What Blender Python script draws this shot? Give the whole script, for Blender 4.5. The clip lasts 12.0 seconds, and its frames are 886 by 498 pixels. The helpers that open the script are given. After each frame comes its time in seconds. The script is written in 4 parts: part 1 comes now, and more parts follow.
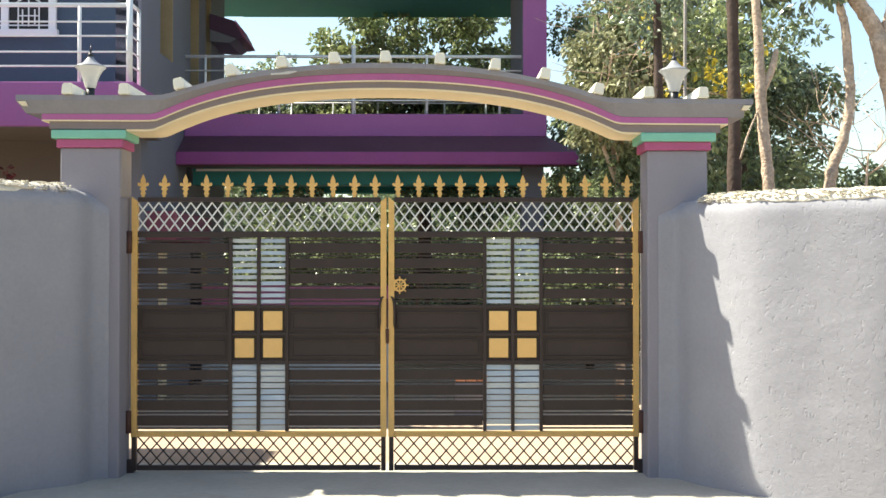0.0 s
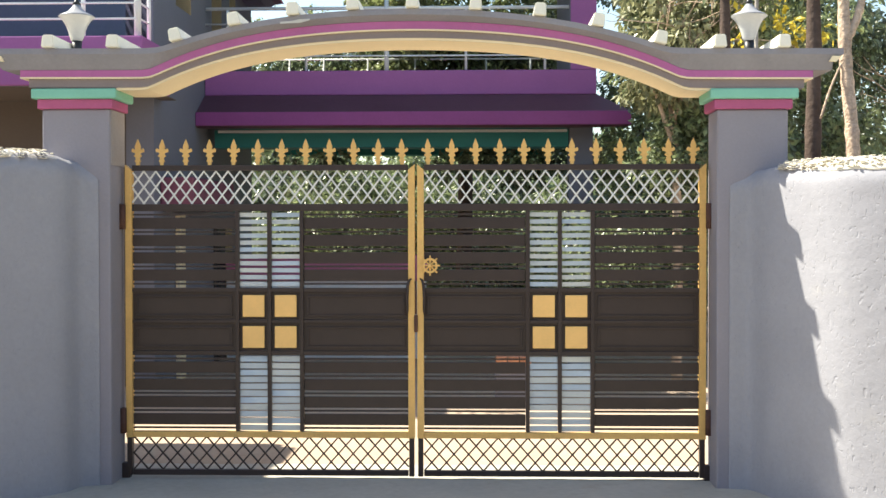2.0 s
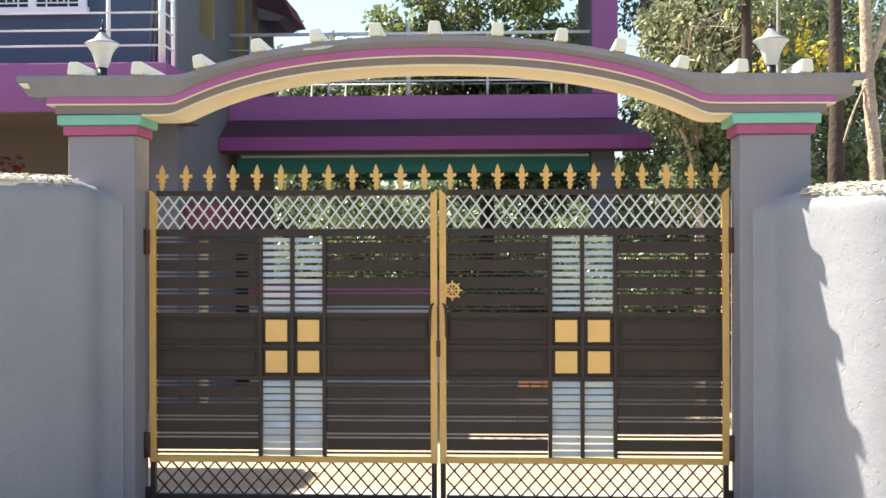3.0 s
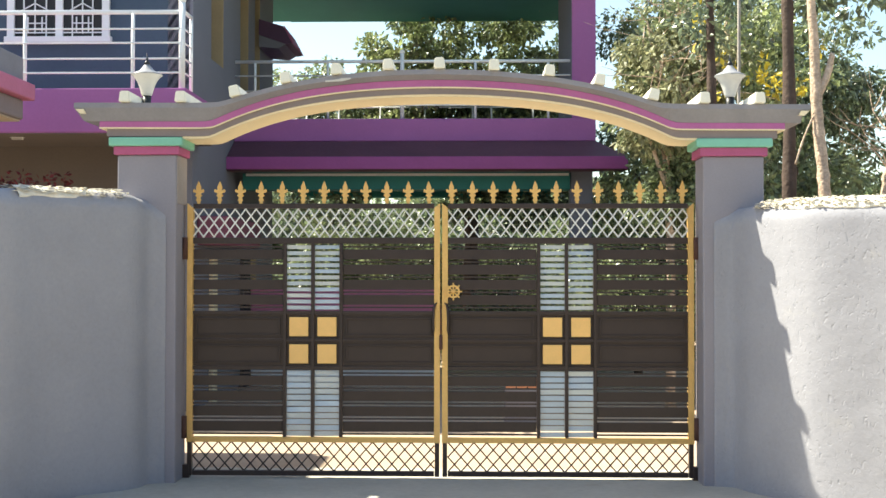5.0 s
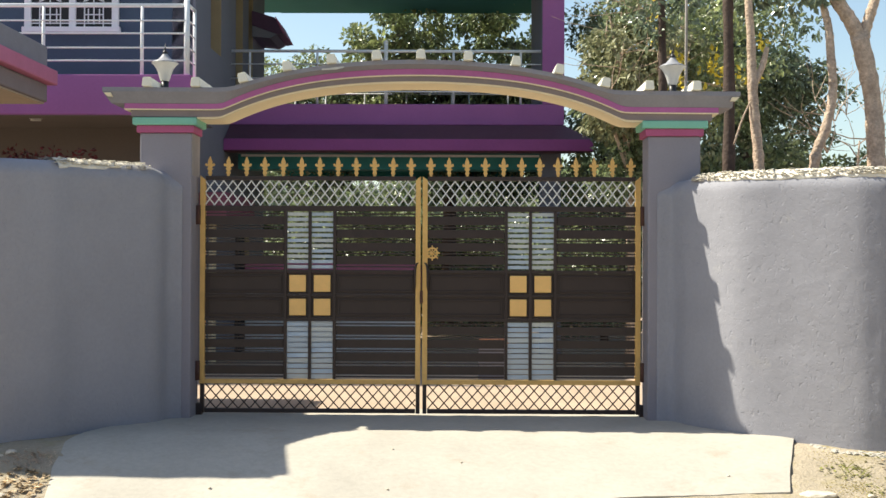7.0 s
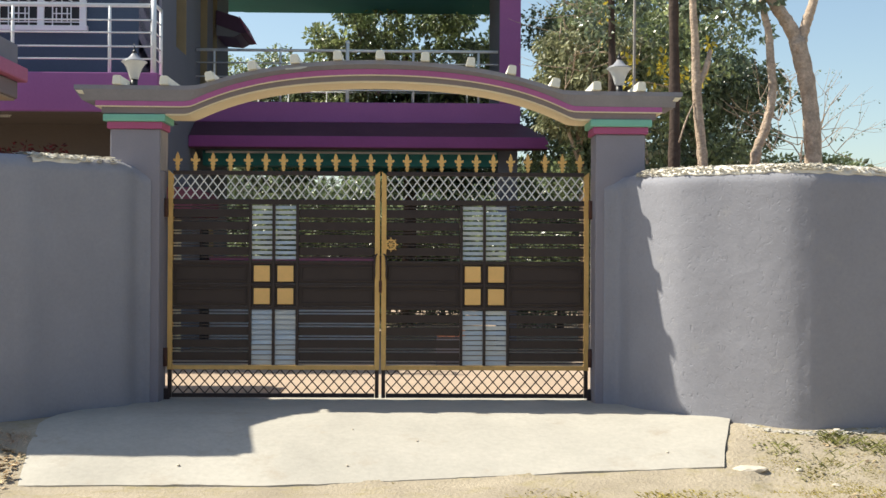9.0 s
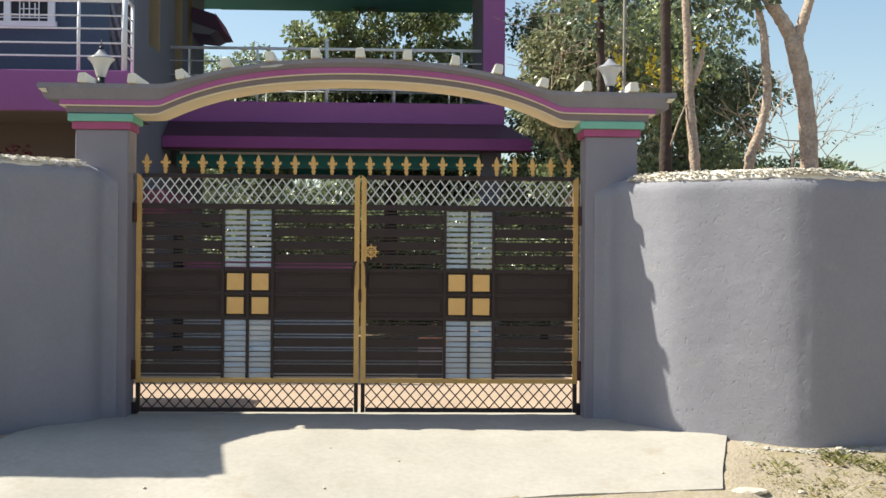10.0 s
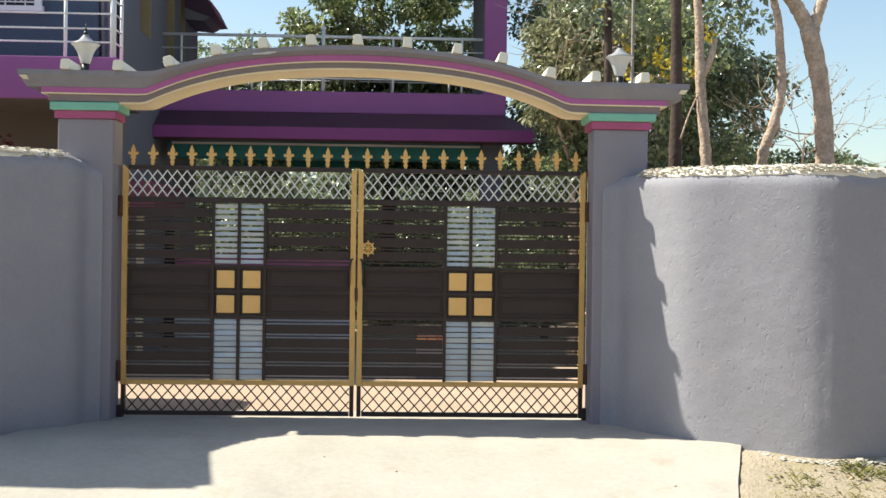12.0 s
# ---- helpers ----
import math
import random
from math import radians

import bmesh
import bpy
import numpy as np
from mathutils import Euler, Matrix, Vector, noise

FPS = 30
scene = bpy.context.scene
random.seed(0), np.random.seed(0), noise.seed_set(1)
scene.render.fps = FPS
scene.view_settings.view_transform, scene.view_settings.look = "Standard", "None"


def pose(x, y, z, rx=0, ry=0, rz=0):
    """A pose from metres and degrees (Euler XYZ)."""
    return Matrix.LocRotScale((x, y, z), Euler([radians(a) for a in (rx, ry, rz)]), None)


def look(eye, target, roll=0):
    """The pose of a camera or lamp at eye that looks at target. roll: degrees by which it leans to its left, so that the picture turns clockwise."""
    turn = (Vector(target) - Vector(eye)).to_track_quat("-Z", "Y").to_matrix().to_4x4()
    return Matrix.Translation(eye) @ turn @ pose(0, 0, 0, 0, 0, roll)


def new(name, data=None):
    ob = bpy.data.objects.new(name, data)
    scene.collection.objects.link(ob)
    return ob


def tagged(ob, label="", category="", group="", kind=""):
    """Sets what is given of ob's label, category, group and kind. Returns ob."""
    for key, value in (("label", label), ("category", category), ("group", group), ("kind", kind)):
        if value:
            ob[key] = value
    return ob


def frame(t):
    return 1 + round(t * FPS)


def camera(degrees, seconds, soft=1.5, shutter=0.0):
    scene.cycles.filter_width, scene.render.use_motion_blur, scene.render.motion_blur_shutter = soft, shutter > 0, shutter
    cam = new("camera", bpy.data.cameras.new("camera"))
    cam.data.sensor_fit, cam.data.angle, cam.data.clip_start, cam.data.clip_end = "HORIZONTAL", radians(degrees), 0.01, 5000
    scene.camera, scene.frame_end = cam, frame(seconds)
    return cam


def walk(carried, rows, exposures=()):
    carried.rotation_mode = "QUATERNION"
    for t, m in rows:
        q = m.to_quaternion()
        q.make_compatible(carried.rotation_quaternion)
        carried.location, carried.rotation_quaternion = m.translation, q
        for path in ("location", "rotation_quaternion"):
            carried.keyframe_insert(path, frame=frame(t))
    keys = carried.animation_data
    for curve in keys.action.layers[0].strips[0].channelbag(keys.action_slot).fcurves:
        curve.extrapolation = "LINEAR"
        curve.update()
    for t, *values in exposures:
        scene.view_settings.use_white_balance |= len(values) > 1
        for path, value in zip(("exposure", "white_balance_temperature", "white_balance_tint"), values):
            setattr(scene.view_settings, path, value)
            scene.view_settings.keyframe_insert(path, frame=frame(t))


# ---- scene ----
cam = camera(40.0, 12.0)
ROWS = [
    (0.0, 0.362, -8.872, 1.403, 91.023, 0.001, -0.299),
    (0.5, 0.360, -8.871, 1.399, 90.566, 0.004, -0.309),
    (1.0, 0.365, -8.880, 1.409, 89.988, 0.037, -0.107),
    (1.5, 0.385, -8.280, 1.466, 89.262, 0.045, 0.426),
    (2.0, 0.420, -7.727, 1.526, 89.084, 0.062, 1.815),
    (2.5, 0.425, -7.736, 1.526, 89.653, 0.141, 2.445),
    (3.0, 0.414, -7.740, 1.534, 90.195, 0.118, 2.815),
    (3.2, 0.404, -7.713, 1.530, 90.410, 0.110, 2.750),
    (4.2, 0.330, -7.760, 1.518, 90.900, 0.040, 2.250),
    (4.8, 0.270, -8.484, 1.456, 91.199, -0.030, 1.798),
    (5.0, 0.275, -8.867, 1.433, 91.126, -0.055, 1.662),
    (5.5, 0.288, -9.287, 1.367, 91.196, -0.107, 1.430),
    (6.0, 0.289, -9.284, 1.362, 90.671, -0.162, 1.190),
    (6.5, 0.303, -9.732, 1.292, 90.633, -0.198, 0.995),
    (7.0, 0.310, -10.196, 1.229, 90.579, -0.221, 0.712),
    (7.2, 0.310, -10.190, 1.231, 90.392, -0.225, 0.601),
    (8.8, 0.354, -10.671, 1.168, 90.438, -0.285, -0.795),
    (9.0, 0.354, -10.695, 1.165, 90.523, -0.287, -1.057),
    (9.5, 0.355, -10.694, 1.165, 90.749, -0.328, -1.501),
    (10.0, 0.340, -10.212, 1.228, 90.544, -0.407, -2.000),
    (10.5, 0.329, -9.747, 1.290, 90.244, -0.505, -2.395),
    (11.0, 0.331, -9.748, 1.294, 90.133, -0.570, -2.506),
    (11.5, 0.331, -9.753, 1.295, 90.062, -0.703, -2.397),
    (12.0, 0.327, -9.750, 1.291, 90.063, -0.733, -2.149),
]
walk(cam, [(t, pose(x, y, z, rx, ry, rz)) for t, x, y, z, rx, ry, rz in ROWS],
     [(0.0, 1.30, 7050, 3), (1.0, 1.22, 7050, 3), (2.4, 1.45, 6980, 5), (3.0, 1.42, 6930, 4), (5.0, 1.45, 7150, 2), (6.0, 1.24, 7150, 4), (7.0, 0.81, 7000, 5), (9.0, 0.60, 6850, 5), (10.0, 0.63, 6800, 5), (12.0, 0.78, 6850, 5)])

# ---- world, sun, exposure ----
SUN_WAY = Vector((0.83, -0.20, -1.0)).normalized()
world = bpy.data.worlds.new("world")
scene.world = world
world.use_nodes = True
wn = world.node_tree.nodes
sky = wn.new("ShaderNodeTexSky")
sky.sky_type, sky.sun_disc = "NISHITA", False
sky.sun_elevation = math.asin(-SUN_WAY.z)
sky.sun_rotation = math.atan2(-SUN_WAY.x, -SUN_WAY.y)
sky.air_density, sky.dust_density, sky.ozone_density = 1.0, 1.0, 1.0
wn["Background"].inputs["Strength"].default_value = 0.112
world.node_tree.links.new(sky.outputs["Color"], wn["Background"].inputs["Color"])
sun_data = bpy.data.lights.new("sun", "SUN")
sun_data.energy, sun_data.angle, sun_data.color = 5.0, radians(0.53), (1.0, 0.95, 0.86)
sun = new("sun", sun_data)
sun.matrix_world = look((-6, 4, 12), Vector((-6, 4, 12)) + SUN_WAY)

# ---- materials ----


def mat(name, base, rough=0.7, metal=0.0, vary=0.12, scale=3.0, grain=40.0, bump=0.1, depth=0.01, stain=None, stain_at=0.62, island=0.0, spread=0.0, spec=0.4, dabs=0.0, through_light=0.0):
    """Base colour with large and fine variation, optional stains, relief, and a random shift per piece or per island."""
    m = bpy.data.materials.new(name)
    m.use_nodes = True
    nt = m.node_tree
    nodes, link = nt.nodes, nt.links.new
    bsdf = nodes["Principled BSDF"]
    bsdf.inputs["Roughness"].default_value, bsdf.inputs["Metallic"].default_value = rough, metal
    bsdf.inputs["Specular IOR Level"].default_value = spec
    co = nodes.new("ShaderNodeTexCoord").outputs["Object"]

    def noise_tex(s, detail=4.0, r=0.6):
        n = nodes.new("ShaderNodeTexNoise")
        n.inputs["Scale"].default_value, n.inputs["Detail"].default_value, n.inputs["Roughness"].default_value = s, detail, r
        link(co, n.inputs["Vector"])
        return n.outputs["Fac"]

    def value(fac, low, high):
        r = nodes.new("ShaderNodeMapRange")
        r.inputs["To Min"].default_value, r.inputs["To Max"].default_value = low, high
        r.inputs["From Min"].default_value, r.inputs["From Max"].default_value = 0.25, 0.75
        link(fac, r.inputs["Value"])
        return r.outputs["Result"]

    def times(a, b):
        k = nodes.new("ShaderNodeMath")
        k.operation = "MULTIPLY"
        link(a, k.inputs[0])
        link(b, k.inputs[1])
        return k.outputs[0]

    big, fine = noise_tex(scale, 5.0), noise_tex(grain, 3.0)
    shade = times(value(big, 1 - vary, 1 + vary), value(fine, 1 - vary * 0.6, 1 + vary * 0.6))
    if island:
        g = nodes.new("ShaderNodeNewGeometry").outputs["Random Per Island"]
        r = nodes.new("ShaderNodeMapRange")
        r.inputs["To Min"].default_value, r.inputs["To Max"].default_value = 1 - island, 1 + island
        link(g, r.inputs["Value"])
        shade = times(shade, r.outputs["Result"])
    if spread:
        g = nodes.new("ShaderNodeObjectInfo").outputs["Random"]
        r = nodes.new("ShaderNodeMapRange")
        r.inputs["To Min"].default_value, r.inputs["To Max"].default_value = 1 - spread, 1 + spread
        link(g, r.inputs["Value"])
        shade = times(shade, r.outputs["Result"])
    tint = nodes.new("ShaderNodeVectorMath")
    tint.operation = "SCALE"
    tint.inputs[0].default_value = base
    link(shade, tint.inputs["Scale"])
    colour = tint.outputs[0]
    if stain:
        ramp = nodes.new("ShaderNodeValToRGB")
        ramp.color_ramp.elements[0].position, ramp.color_ramp.elements[1].position = stain_at - 0.06, stain_at + 0.1
        link(noise_tex(scale * 2.3, 8.0, 0.7), ramp.inputs["Fac"])
        mix = nodes.new("ShaderNodeMixRGB")
        mix.inputs["Color2"].default_value = (*stain, 1)
        link(ramp.outputs["Color"], mix.inputs["Fac"])
        link(colour, mix.inputs["Color1"])
        colour = mix.outputs["Color"]
    link(colour, bsdf.inputs["Base Color"])
    if bump:
        b = nodes.new("ShaderNodeBump")
        b.inputs["Strength"].default_value, b.inputs["Distance"].default_value = bump, depth
        link(fine, b.inputs["Height"])
        if dabs:
            stretch = nodes.new("ShaderNodeMapping")
            stretch.inputs["Scale"].default_value = (46.0, 46.0, 24.0)
            link(co, stretch.inputs["Vector"])
            trowel = nodes.new("ShaderNodeTexNoise")
            trowel.inputs["Scale"].default_value, trowel.inputs["Detail"].default_value, trowel.inputs["Distortion"].default_value = 1.0, 1.0, 0.8
            link(stretch.outputs["Vector"], trowel.inputs["Vector"])
            nick = nodes.new("ShaderNodeValToRGB")
            nick.color_ramp.elements[0].position, nick.color_ramp.elements[1].position = 0.63, 0.70
            link(trowel.outputs["Fac"], nick.inputs["Fac"])
            b2 = nodes.new("ShaderNodeBump")
            b2.invert = True
            b2.inputs["Strength"].default_value, b2.inputs["Distance"].default_value = dabs, 0.010
            link(nick.outputs["Color"], b2.inputs["Height"])
            link(b2.outputs["Normal"], b.inputs["Normal"])
        link(b.outputs["Normal"], bsdf.inputs["Normal"])
    if through_light:
        thin = nodes.new("ShaderNodeBsdfTranslucent")
        blend = nodes.new("ShaderNodeMixShader")
        blend.inputs["Fac"].default_value = through_light
        link(colour, thin.inputs["Color"])
        link(bsdf.outputs["BSDF"], blend.inputs[1])
        link(thin.outputs["BSDF"], blend.inputs[2])
        link(blend.outputs["Shader"], nodes["Material Output"].inputs["Surface"])
    return m


GREY_PLASTER = mat("grey_painted_plaster", (0.300, 0.300, 0.337), 0.85, vary=0.07, scale=1.6, grain=34, bump=0.30, depth=0.008, stain=(0.345, 0.34, 0.36), stain_at=0.66, spec=0.2, dabs=0.32)
PILLAR_GREY = mat("grey_smooth_plaster", (0.27, 0.255, 0.29), 0.8, vary=0.06, scale=3, grain=60, bump=0.15, depth=0.006, spec=0.25)
BAND_GREY = mat("grey_moulding_paint", (0.245, 0.24, 0.27), 0.75, vary=0.09, scale=5, grain=50, bump=0.12, depth=0.006, stain=(0.33, 0.31, 0.33), stain_at=0.68)
BAND_BROWN = mat("grey_brown_moulding_paint", (0.23, 0.19, 0.19), 0.75, vary=0.07, scale=5, grain=50, bump=0.1)
PINK = mat("magenta_paint", (0.42, 0.095, 0.215), 0.6, vary=0.08, scale=5, grain=45, bump=0.1)
STRIPE = mat("violet_magenta_paint", (0.43, 0.125, 0.315), 0.6, vary=0.08, scale=5, grain=45, bump=0.1)
CREAM = mat("cream_paint", (0.82, 0.70, 0.48), 0.65, vary=0.05, scale=4, grain=50, bump=0.08)
WHITE_BLOCK = mat("off_white_paint", (0.80, 0.77, 0.66), 0.7, vary=0.07, scale=7, grain=50, bump=0.12)
GREEN_CAP = mat("mint_green_paint", (0.21, 0.50, 0.385), 0.6, vary=0.06, scale=5, grain=50, bump=0.08)
PURPLE = mat("purple_wall_paint", (0.36, 0.120, 0.32), 0.7, vary=0.07, scale=1.5, grain=40, bump=0.1)
MAROON = mat("dark_maroon_roof", (0.12, 0.050, 0.070), 0.6, vary=0.15, scale=2.5, grain=30, bump=0.2)
MAGENTA_EDGE = mat("magenta_fascia_paint", (0.27, 0.058, 0.21), 0.55, vary=0.08, scale=3, grain=40, bump=0.08)
TEAL = mat("teal_beam_paint", (0.035, 0.21, 0.195), 0.7, vary=0.07, scale=2, grain=40, bump=0.08)
HOUSE_GREY = mat("blue_grey_house_wall", (0.185, 0.188, 0.225), 0.8, vary=0.06, scale=1.5, grain=40, bump=0.1)
NAVY = mat("navy_house_wall", (0.058, 0.088, 0.130), 0.75, vary=0.08, scale=1.5, grain=40, bump=0.1)
# brown-grey darkened to carry the shade of the ground floor recess
SHADE_PAINT = mat("brown_grey_painted_shade", (0.15, 0.125, 0.11), 0.85, vary=0.08, scale=1.5, grain=40, bump=0.1)
GATE_DARK = mat("dark_brown_gate_enamel", (0.040, 0.027, 0.025), 0.42, vary=0.15, scale=6, grain=60, bump=0.05, spec=0.4)
GOLD = mat("gold_gate_enamel", (0.74, 0.46, 0.16), 0.42, metal=0.1, vary=0.12, scale=8, grain=70, bump=0.06)
YELLOW_TILE = mat("amber_plate_enamel", (0.92, 0.56, 0.20), 0.4, vary=0.06, scale=8, grain=60, bump=0.05)
SILVER = mat("silver_slat_paint", (0.52, 0.57, 0.60), 0.35, metal=0.25, vary=0.06, scale=6, grain=60, bump=0.05)
SILVER_LATTICE = mat("silver_lattice_paint", (0.70, 0.70, 0.68), 0.45, metal=0.15, vary=0.06, scale=6, grain=60, bump=0.05)
STEEL = mat("brushed_steel_rail", (0.82, 0.83, 0.84), 0.4, metal=0.0, vary=0.06, scale=6, grain=80, bump=0.03)
WHITE_FRAME = mat("white_window_paint", (0.78, 0.79, 0.80), 0.5, vary=0.04, scale=5, grain=50, bump=0.04)
RAMP = mat("pale_cement", (0.445, 0.415, 0.365), 0.92, vary=0.12, scale=1.1, grain=22, bump=0.35, depth=0.010, stain=(0.39, 0.34, 0.28), stain_at=0.63, spec=0.15)
SOIL = mat("dry_sandy_soil", (0.37, 0.315, 0.24), 0.95, vary=0.22, scale=1.7, grain=38, bump=0.7, depth=0.02, stain=(0.33, 0.28, 0.17), stain_at=0.57, spec=0.1)
YARD = mat("sandy_yard", (0.45, 0.345, 0.265), 0.95, vary=0.12, scale=1.5, grain=22, bump=0.3, spec=0.1)
CEMENT_TOP = mat("raw_cement_coping", (0.76, 0.715, 0.63), 0.95, vary=0.14, scale=9, grain=40, bump=0.6, depth=0.02, spec=0.1)
BARK = mat("tan_mottled_bark", (0.50, 0.38, 0.29), 0.9, vary=0.34, scale=9, grain=36, bump=0.9, depth=0.02, spec=0.15)
BARK_DARK = mat("dark_bark", (0.085, 0.062, 0.052), 0.9, vary=0.3, scale=5, grain=28, bump=0.7, depth=0.02, spec=0.15)
LEAF = mat("green_leaf", (0.19, 0.23, 0.115), 0.33, vary=0.15, scale=2, grain=15, bump=0.0, island=0.6, spec=0.8, through_light=0.38)
LEAF_LIGHT = mat("yellow_green_leaf", (0.26, 0.30, 0.13), 0.33, vary=0.15, scale=2, grain=15, bump=0.0, island=0.6, spec=0.8, through_light=0.38)
LEAF_DARK = mat("dark_green_leaf", (0.155, 0.195, 0.12), 0.32, vary=0.15, scale=2, grain=15, bump=0.0, island=0.6, spec=0.8, through_light=0.38)
LEAF_DRY_AND_LIT = mat("olive_dry_and_lit_leaf", (0.30, 0.305, 0.175), 0.5, vary=0.2, scale=2, grain=15, bump=0.0, island=0.5, through_light=0.35)
LEAF_YELLOW = mat("yellow_leaf", (0.58, 0.46, 0.06), 0.5, vary=0.15, scale=2, grain=15, bump=0.0, island=0.4, through_light=0.4)
GRASS = mat("dry_yellow_green_grass", (0.36, 0.30, 0.075), 0.7, vary=0.2, scale=2, grain=15, bump=0.0, island=0.5, through_light=0.3)
STONE = mat("pale_rubble_stone", (0.45, 0.40, 0.33), 0.9, vary=0.25, scale=6, grain=40, bump=0.4, island=0.3, spec=0.2)
POLE_WOOD = mat("weathered_grey_wood", (0.34, 0.31, 0.28), 0.85, vary=0.2, scale=5, grain=40, bump=0.2)
DARK = mat("dark_interior", (0.02, 0.02, 0.022), 0.6, vary=0.1, bump=0.0)
BLACK_CAP = mat("black_plastic", (0.02, 0.02, 0.022), 0.4, vary=0.1, bump=0.02)
LAMP_GLASS = mat("milky_lamp_acrylic", (0.54, 0.53, 0.50), 0.3, vary=0.05, scale=10, grain=60, bump=0.02)
LAMP_TOP = mat("grey_lamp_hood", (0.30, 0.30, 0.32), 0.4, vary=0.06, scale=10, bump=0.02)
RUST = mat("rusty_brown_iron", (0.09, 0.04, 0.03), 0.7, vary=0.25, scale=12, grain=60, bump=0.2)
EAVE_PURPLE = mat("dark_purple_roof", (0.085, 0.040, 0.085), 0.6, vary=0.12, scale=2.5, grain=30, bump=0.15)
INNER_BEIGE = mat("grey_beige_plaster", (0.33, 0.29, 0.275), 0.8, vary=0.1, scale=4, grain=40, bump=0.1)
TERRACOTTA = mat("terracotta_brick", (0.50, 0.23, 0.13), 0.85, vary=0.15, scale=5, grain=40, bump=0.2, spread=0.12)
HOOD_RED = mat("dull_red_hood_paint", (0.21, 0.065, 0.10), 0.7, vary=0.12, scale=3, grain=40, bump=0.1)
FRAME_TAN = mat("dull_tan_window_frame", (0.34, 0.26, 0.15), 0.7, vary=0.1, scale=4, grain=40, bump=0.05)
OPPOSITE = mat("dull_brown_plaster", (0.27, 0.24, 0.21), 0.9, vary=0.15, scale=0.8, grain=12, bump=0.2)
GRASS_GREEN = mat("green_weed", (0.24, 0.24, 0.08), 0.6, vary=0.2, scale=2, grain=15, bump=0.0, island=0.5, through_light=0.3)
DEAD_LEAF = mat("dead_brown_leaf", (0.42, 0.31, 0.19), 0.7, vary=0.25, scale=3, grain=15, bump=0.0, island=0.6, through_light=0.15)
LEAF_RED = mat("dark_red_leaf", (0.13, 0.02, 0.022), 0.5, vary=0.2, scale=2, grain=15, bump=0.0, island=0.6, through_light=0.3)
BEIGE = mat("dusty_beige_paint", (0.42, 0.34, 0.26), 0.8, vary=0.08, scale=2, grain=40, bump=0.08)
LILAC = mat("faded_pink_paint", (0.52, 0.17, 0.28), 0.65, vary=0.08, scale=4, grain=40, bump=0.08)
PALE_WALL = mat("pale_grey_veranda_wall", (0.74, 0.74, 0.73), 0.8, vary=0.08, scale=3, grain=40, bump=0.1)

# ---- mesh helpers ----


def box(bm, x0, x1, y0, y1, z0, z1, bevel=0.0):
    made = bmesh.ops.create_cube(bm, size=1.0, matrix=Matrix.Translation(((x0 + x1) / 2, (y0 + y1) / 2, (z0 + z1) / 2)) @ Matrix.Diagonal((x1 - x0, y1 - y0, z1 - z0, 1)))
    if bevel:
        edges = list({e for v in made["verts"] for e in v.link_edges})
        bmesh.ops.bevel(bm, geom=edges, offset=bevel, segments=2, affect="EDGES", profile=0.5)


def tube(bm, points, radii, sides=8):
    """A tapered, bent round bar through the points."""
    rings = []
    for i, p in enumerate(points):
        p = Vector(p)
        way = (Vector(points[min(i + 1, len(points) - 1)]) - Vector(points[max(i - 1, 0)])).normalized()
        a = way.cross(Vector((0.13, 1, 0.07))).normalized()
        b = way.cross(a).normalized()
        r = radii[i] if isinstance(radii, (list, tuple)) else radii
        rings.append([bm.verts.new(p + r * (math.cos(2 * math.pi * k / sides) * a + math.sin(2 * math.pi * k / sides) * b)) for k in range(sides)])
    for r0, r1 in zip(rings, rings[1:]):
        for k in range(sides):
            f = bm.faces.new((r0[k], r0[(k + 1) % sides], r1[(k + 1) % sides], r1[k]))
            f.smooth = True
    bm.faces.new(rings[0][::-1])
    bm.faces.new(rings[-1])


def lathe(bm, profile, centre=(0, 0, 0), sides=24):
    """A turned body from (radius, height) pairs."""
    c = Vector(centre)
    rings = [[bm.verts.new(c + Vector((r * math.cos(2 * math.pi * k / sides), r * math.sin(2 * math.pi * k / sides), z))) for k in range(sides)] for r, z in profile]
    for r0, r1 in zip(rings, rings[1:]):
        for k in range(sides):
            f = bm.faces.new((r0[k], r0[(k + 1) % sides], r1[(k + 1) % sides], r1[k]))
            f.smooth = True
    bm.faces.new(rings[0][::-1])
    bm.faces.new(rings[-1])


def plate(bm, outline, y0, y1):
    """A flat body: an (x, z) outline given thickness from y0 to y1."""
    a = [bm.verts.new((x, y0, z)) for x, z in outline]
    b = [bm.verts.new((x, y1, z)) for x, z in outline]
    n = len(outline)
    bm.faces.new(a)
    bm.faces.new(b[::-1])
    for k in range(n):
        bm.faces.new((a[k], b[k], b[(k + 1) % n], a[(k + 1) % n]))


def bar(bm, x0, z0, x1, z1, width, y0, y1):
    """A flat slanting bar in the plane of the gate."""
    d = Vector((x1 - x0, z1 - z0)).normalized() * width / 2
    plate(bm, [(x0 - d.y, z0 + d.x), (x0 + d.y, z0 - d.x), (x1 + d.y, z1 - d.x), (x1 - d.y, z1 + d.x)], y0, y1)


def mesh_of(name, bm, material):
    bmesh.ops.recalc_face_normals(bm, faces=bm.faces)
    me = bpy.data.meshes.new(name)
    bm.to_mesh(me)
    bm.free()
    me.materials.append(material)
    return me


def part(name, bm, material, parent, label=""):
    ob = new(name, mesh_of(name, bm, material))
    ob.parent = parent
    return tagged(ob, label)


def piece(name, data, parent, m=None):
    """A part on mesh data that others share."""
    ob = new(name, data)
    ob.parent = parent
    if m is not None:
        ob.matrix_basis = m
    return ob


def thing(name, label, category, at=(0, 0, 0), group="", kind=""):
    ob = new(name)
    ob.location = at
    return tagged(ob, label, category, group, kind)


def solid(name, bm, material, label, category, kind="", group=""):
    return tagged(new(name, mesh_of(name, bm, material)), label, category, group, kind)


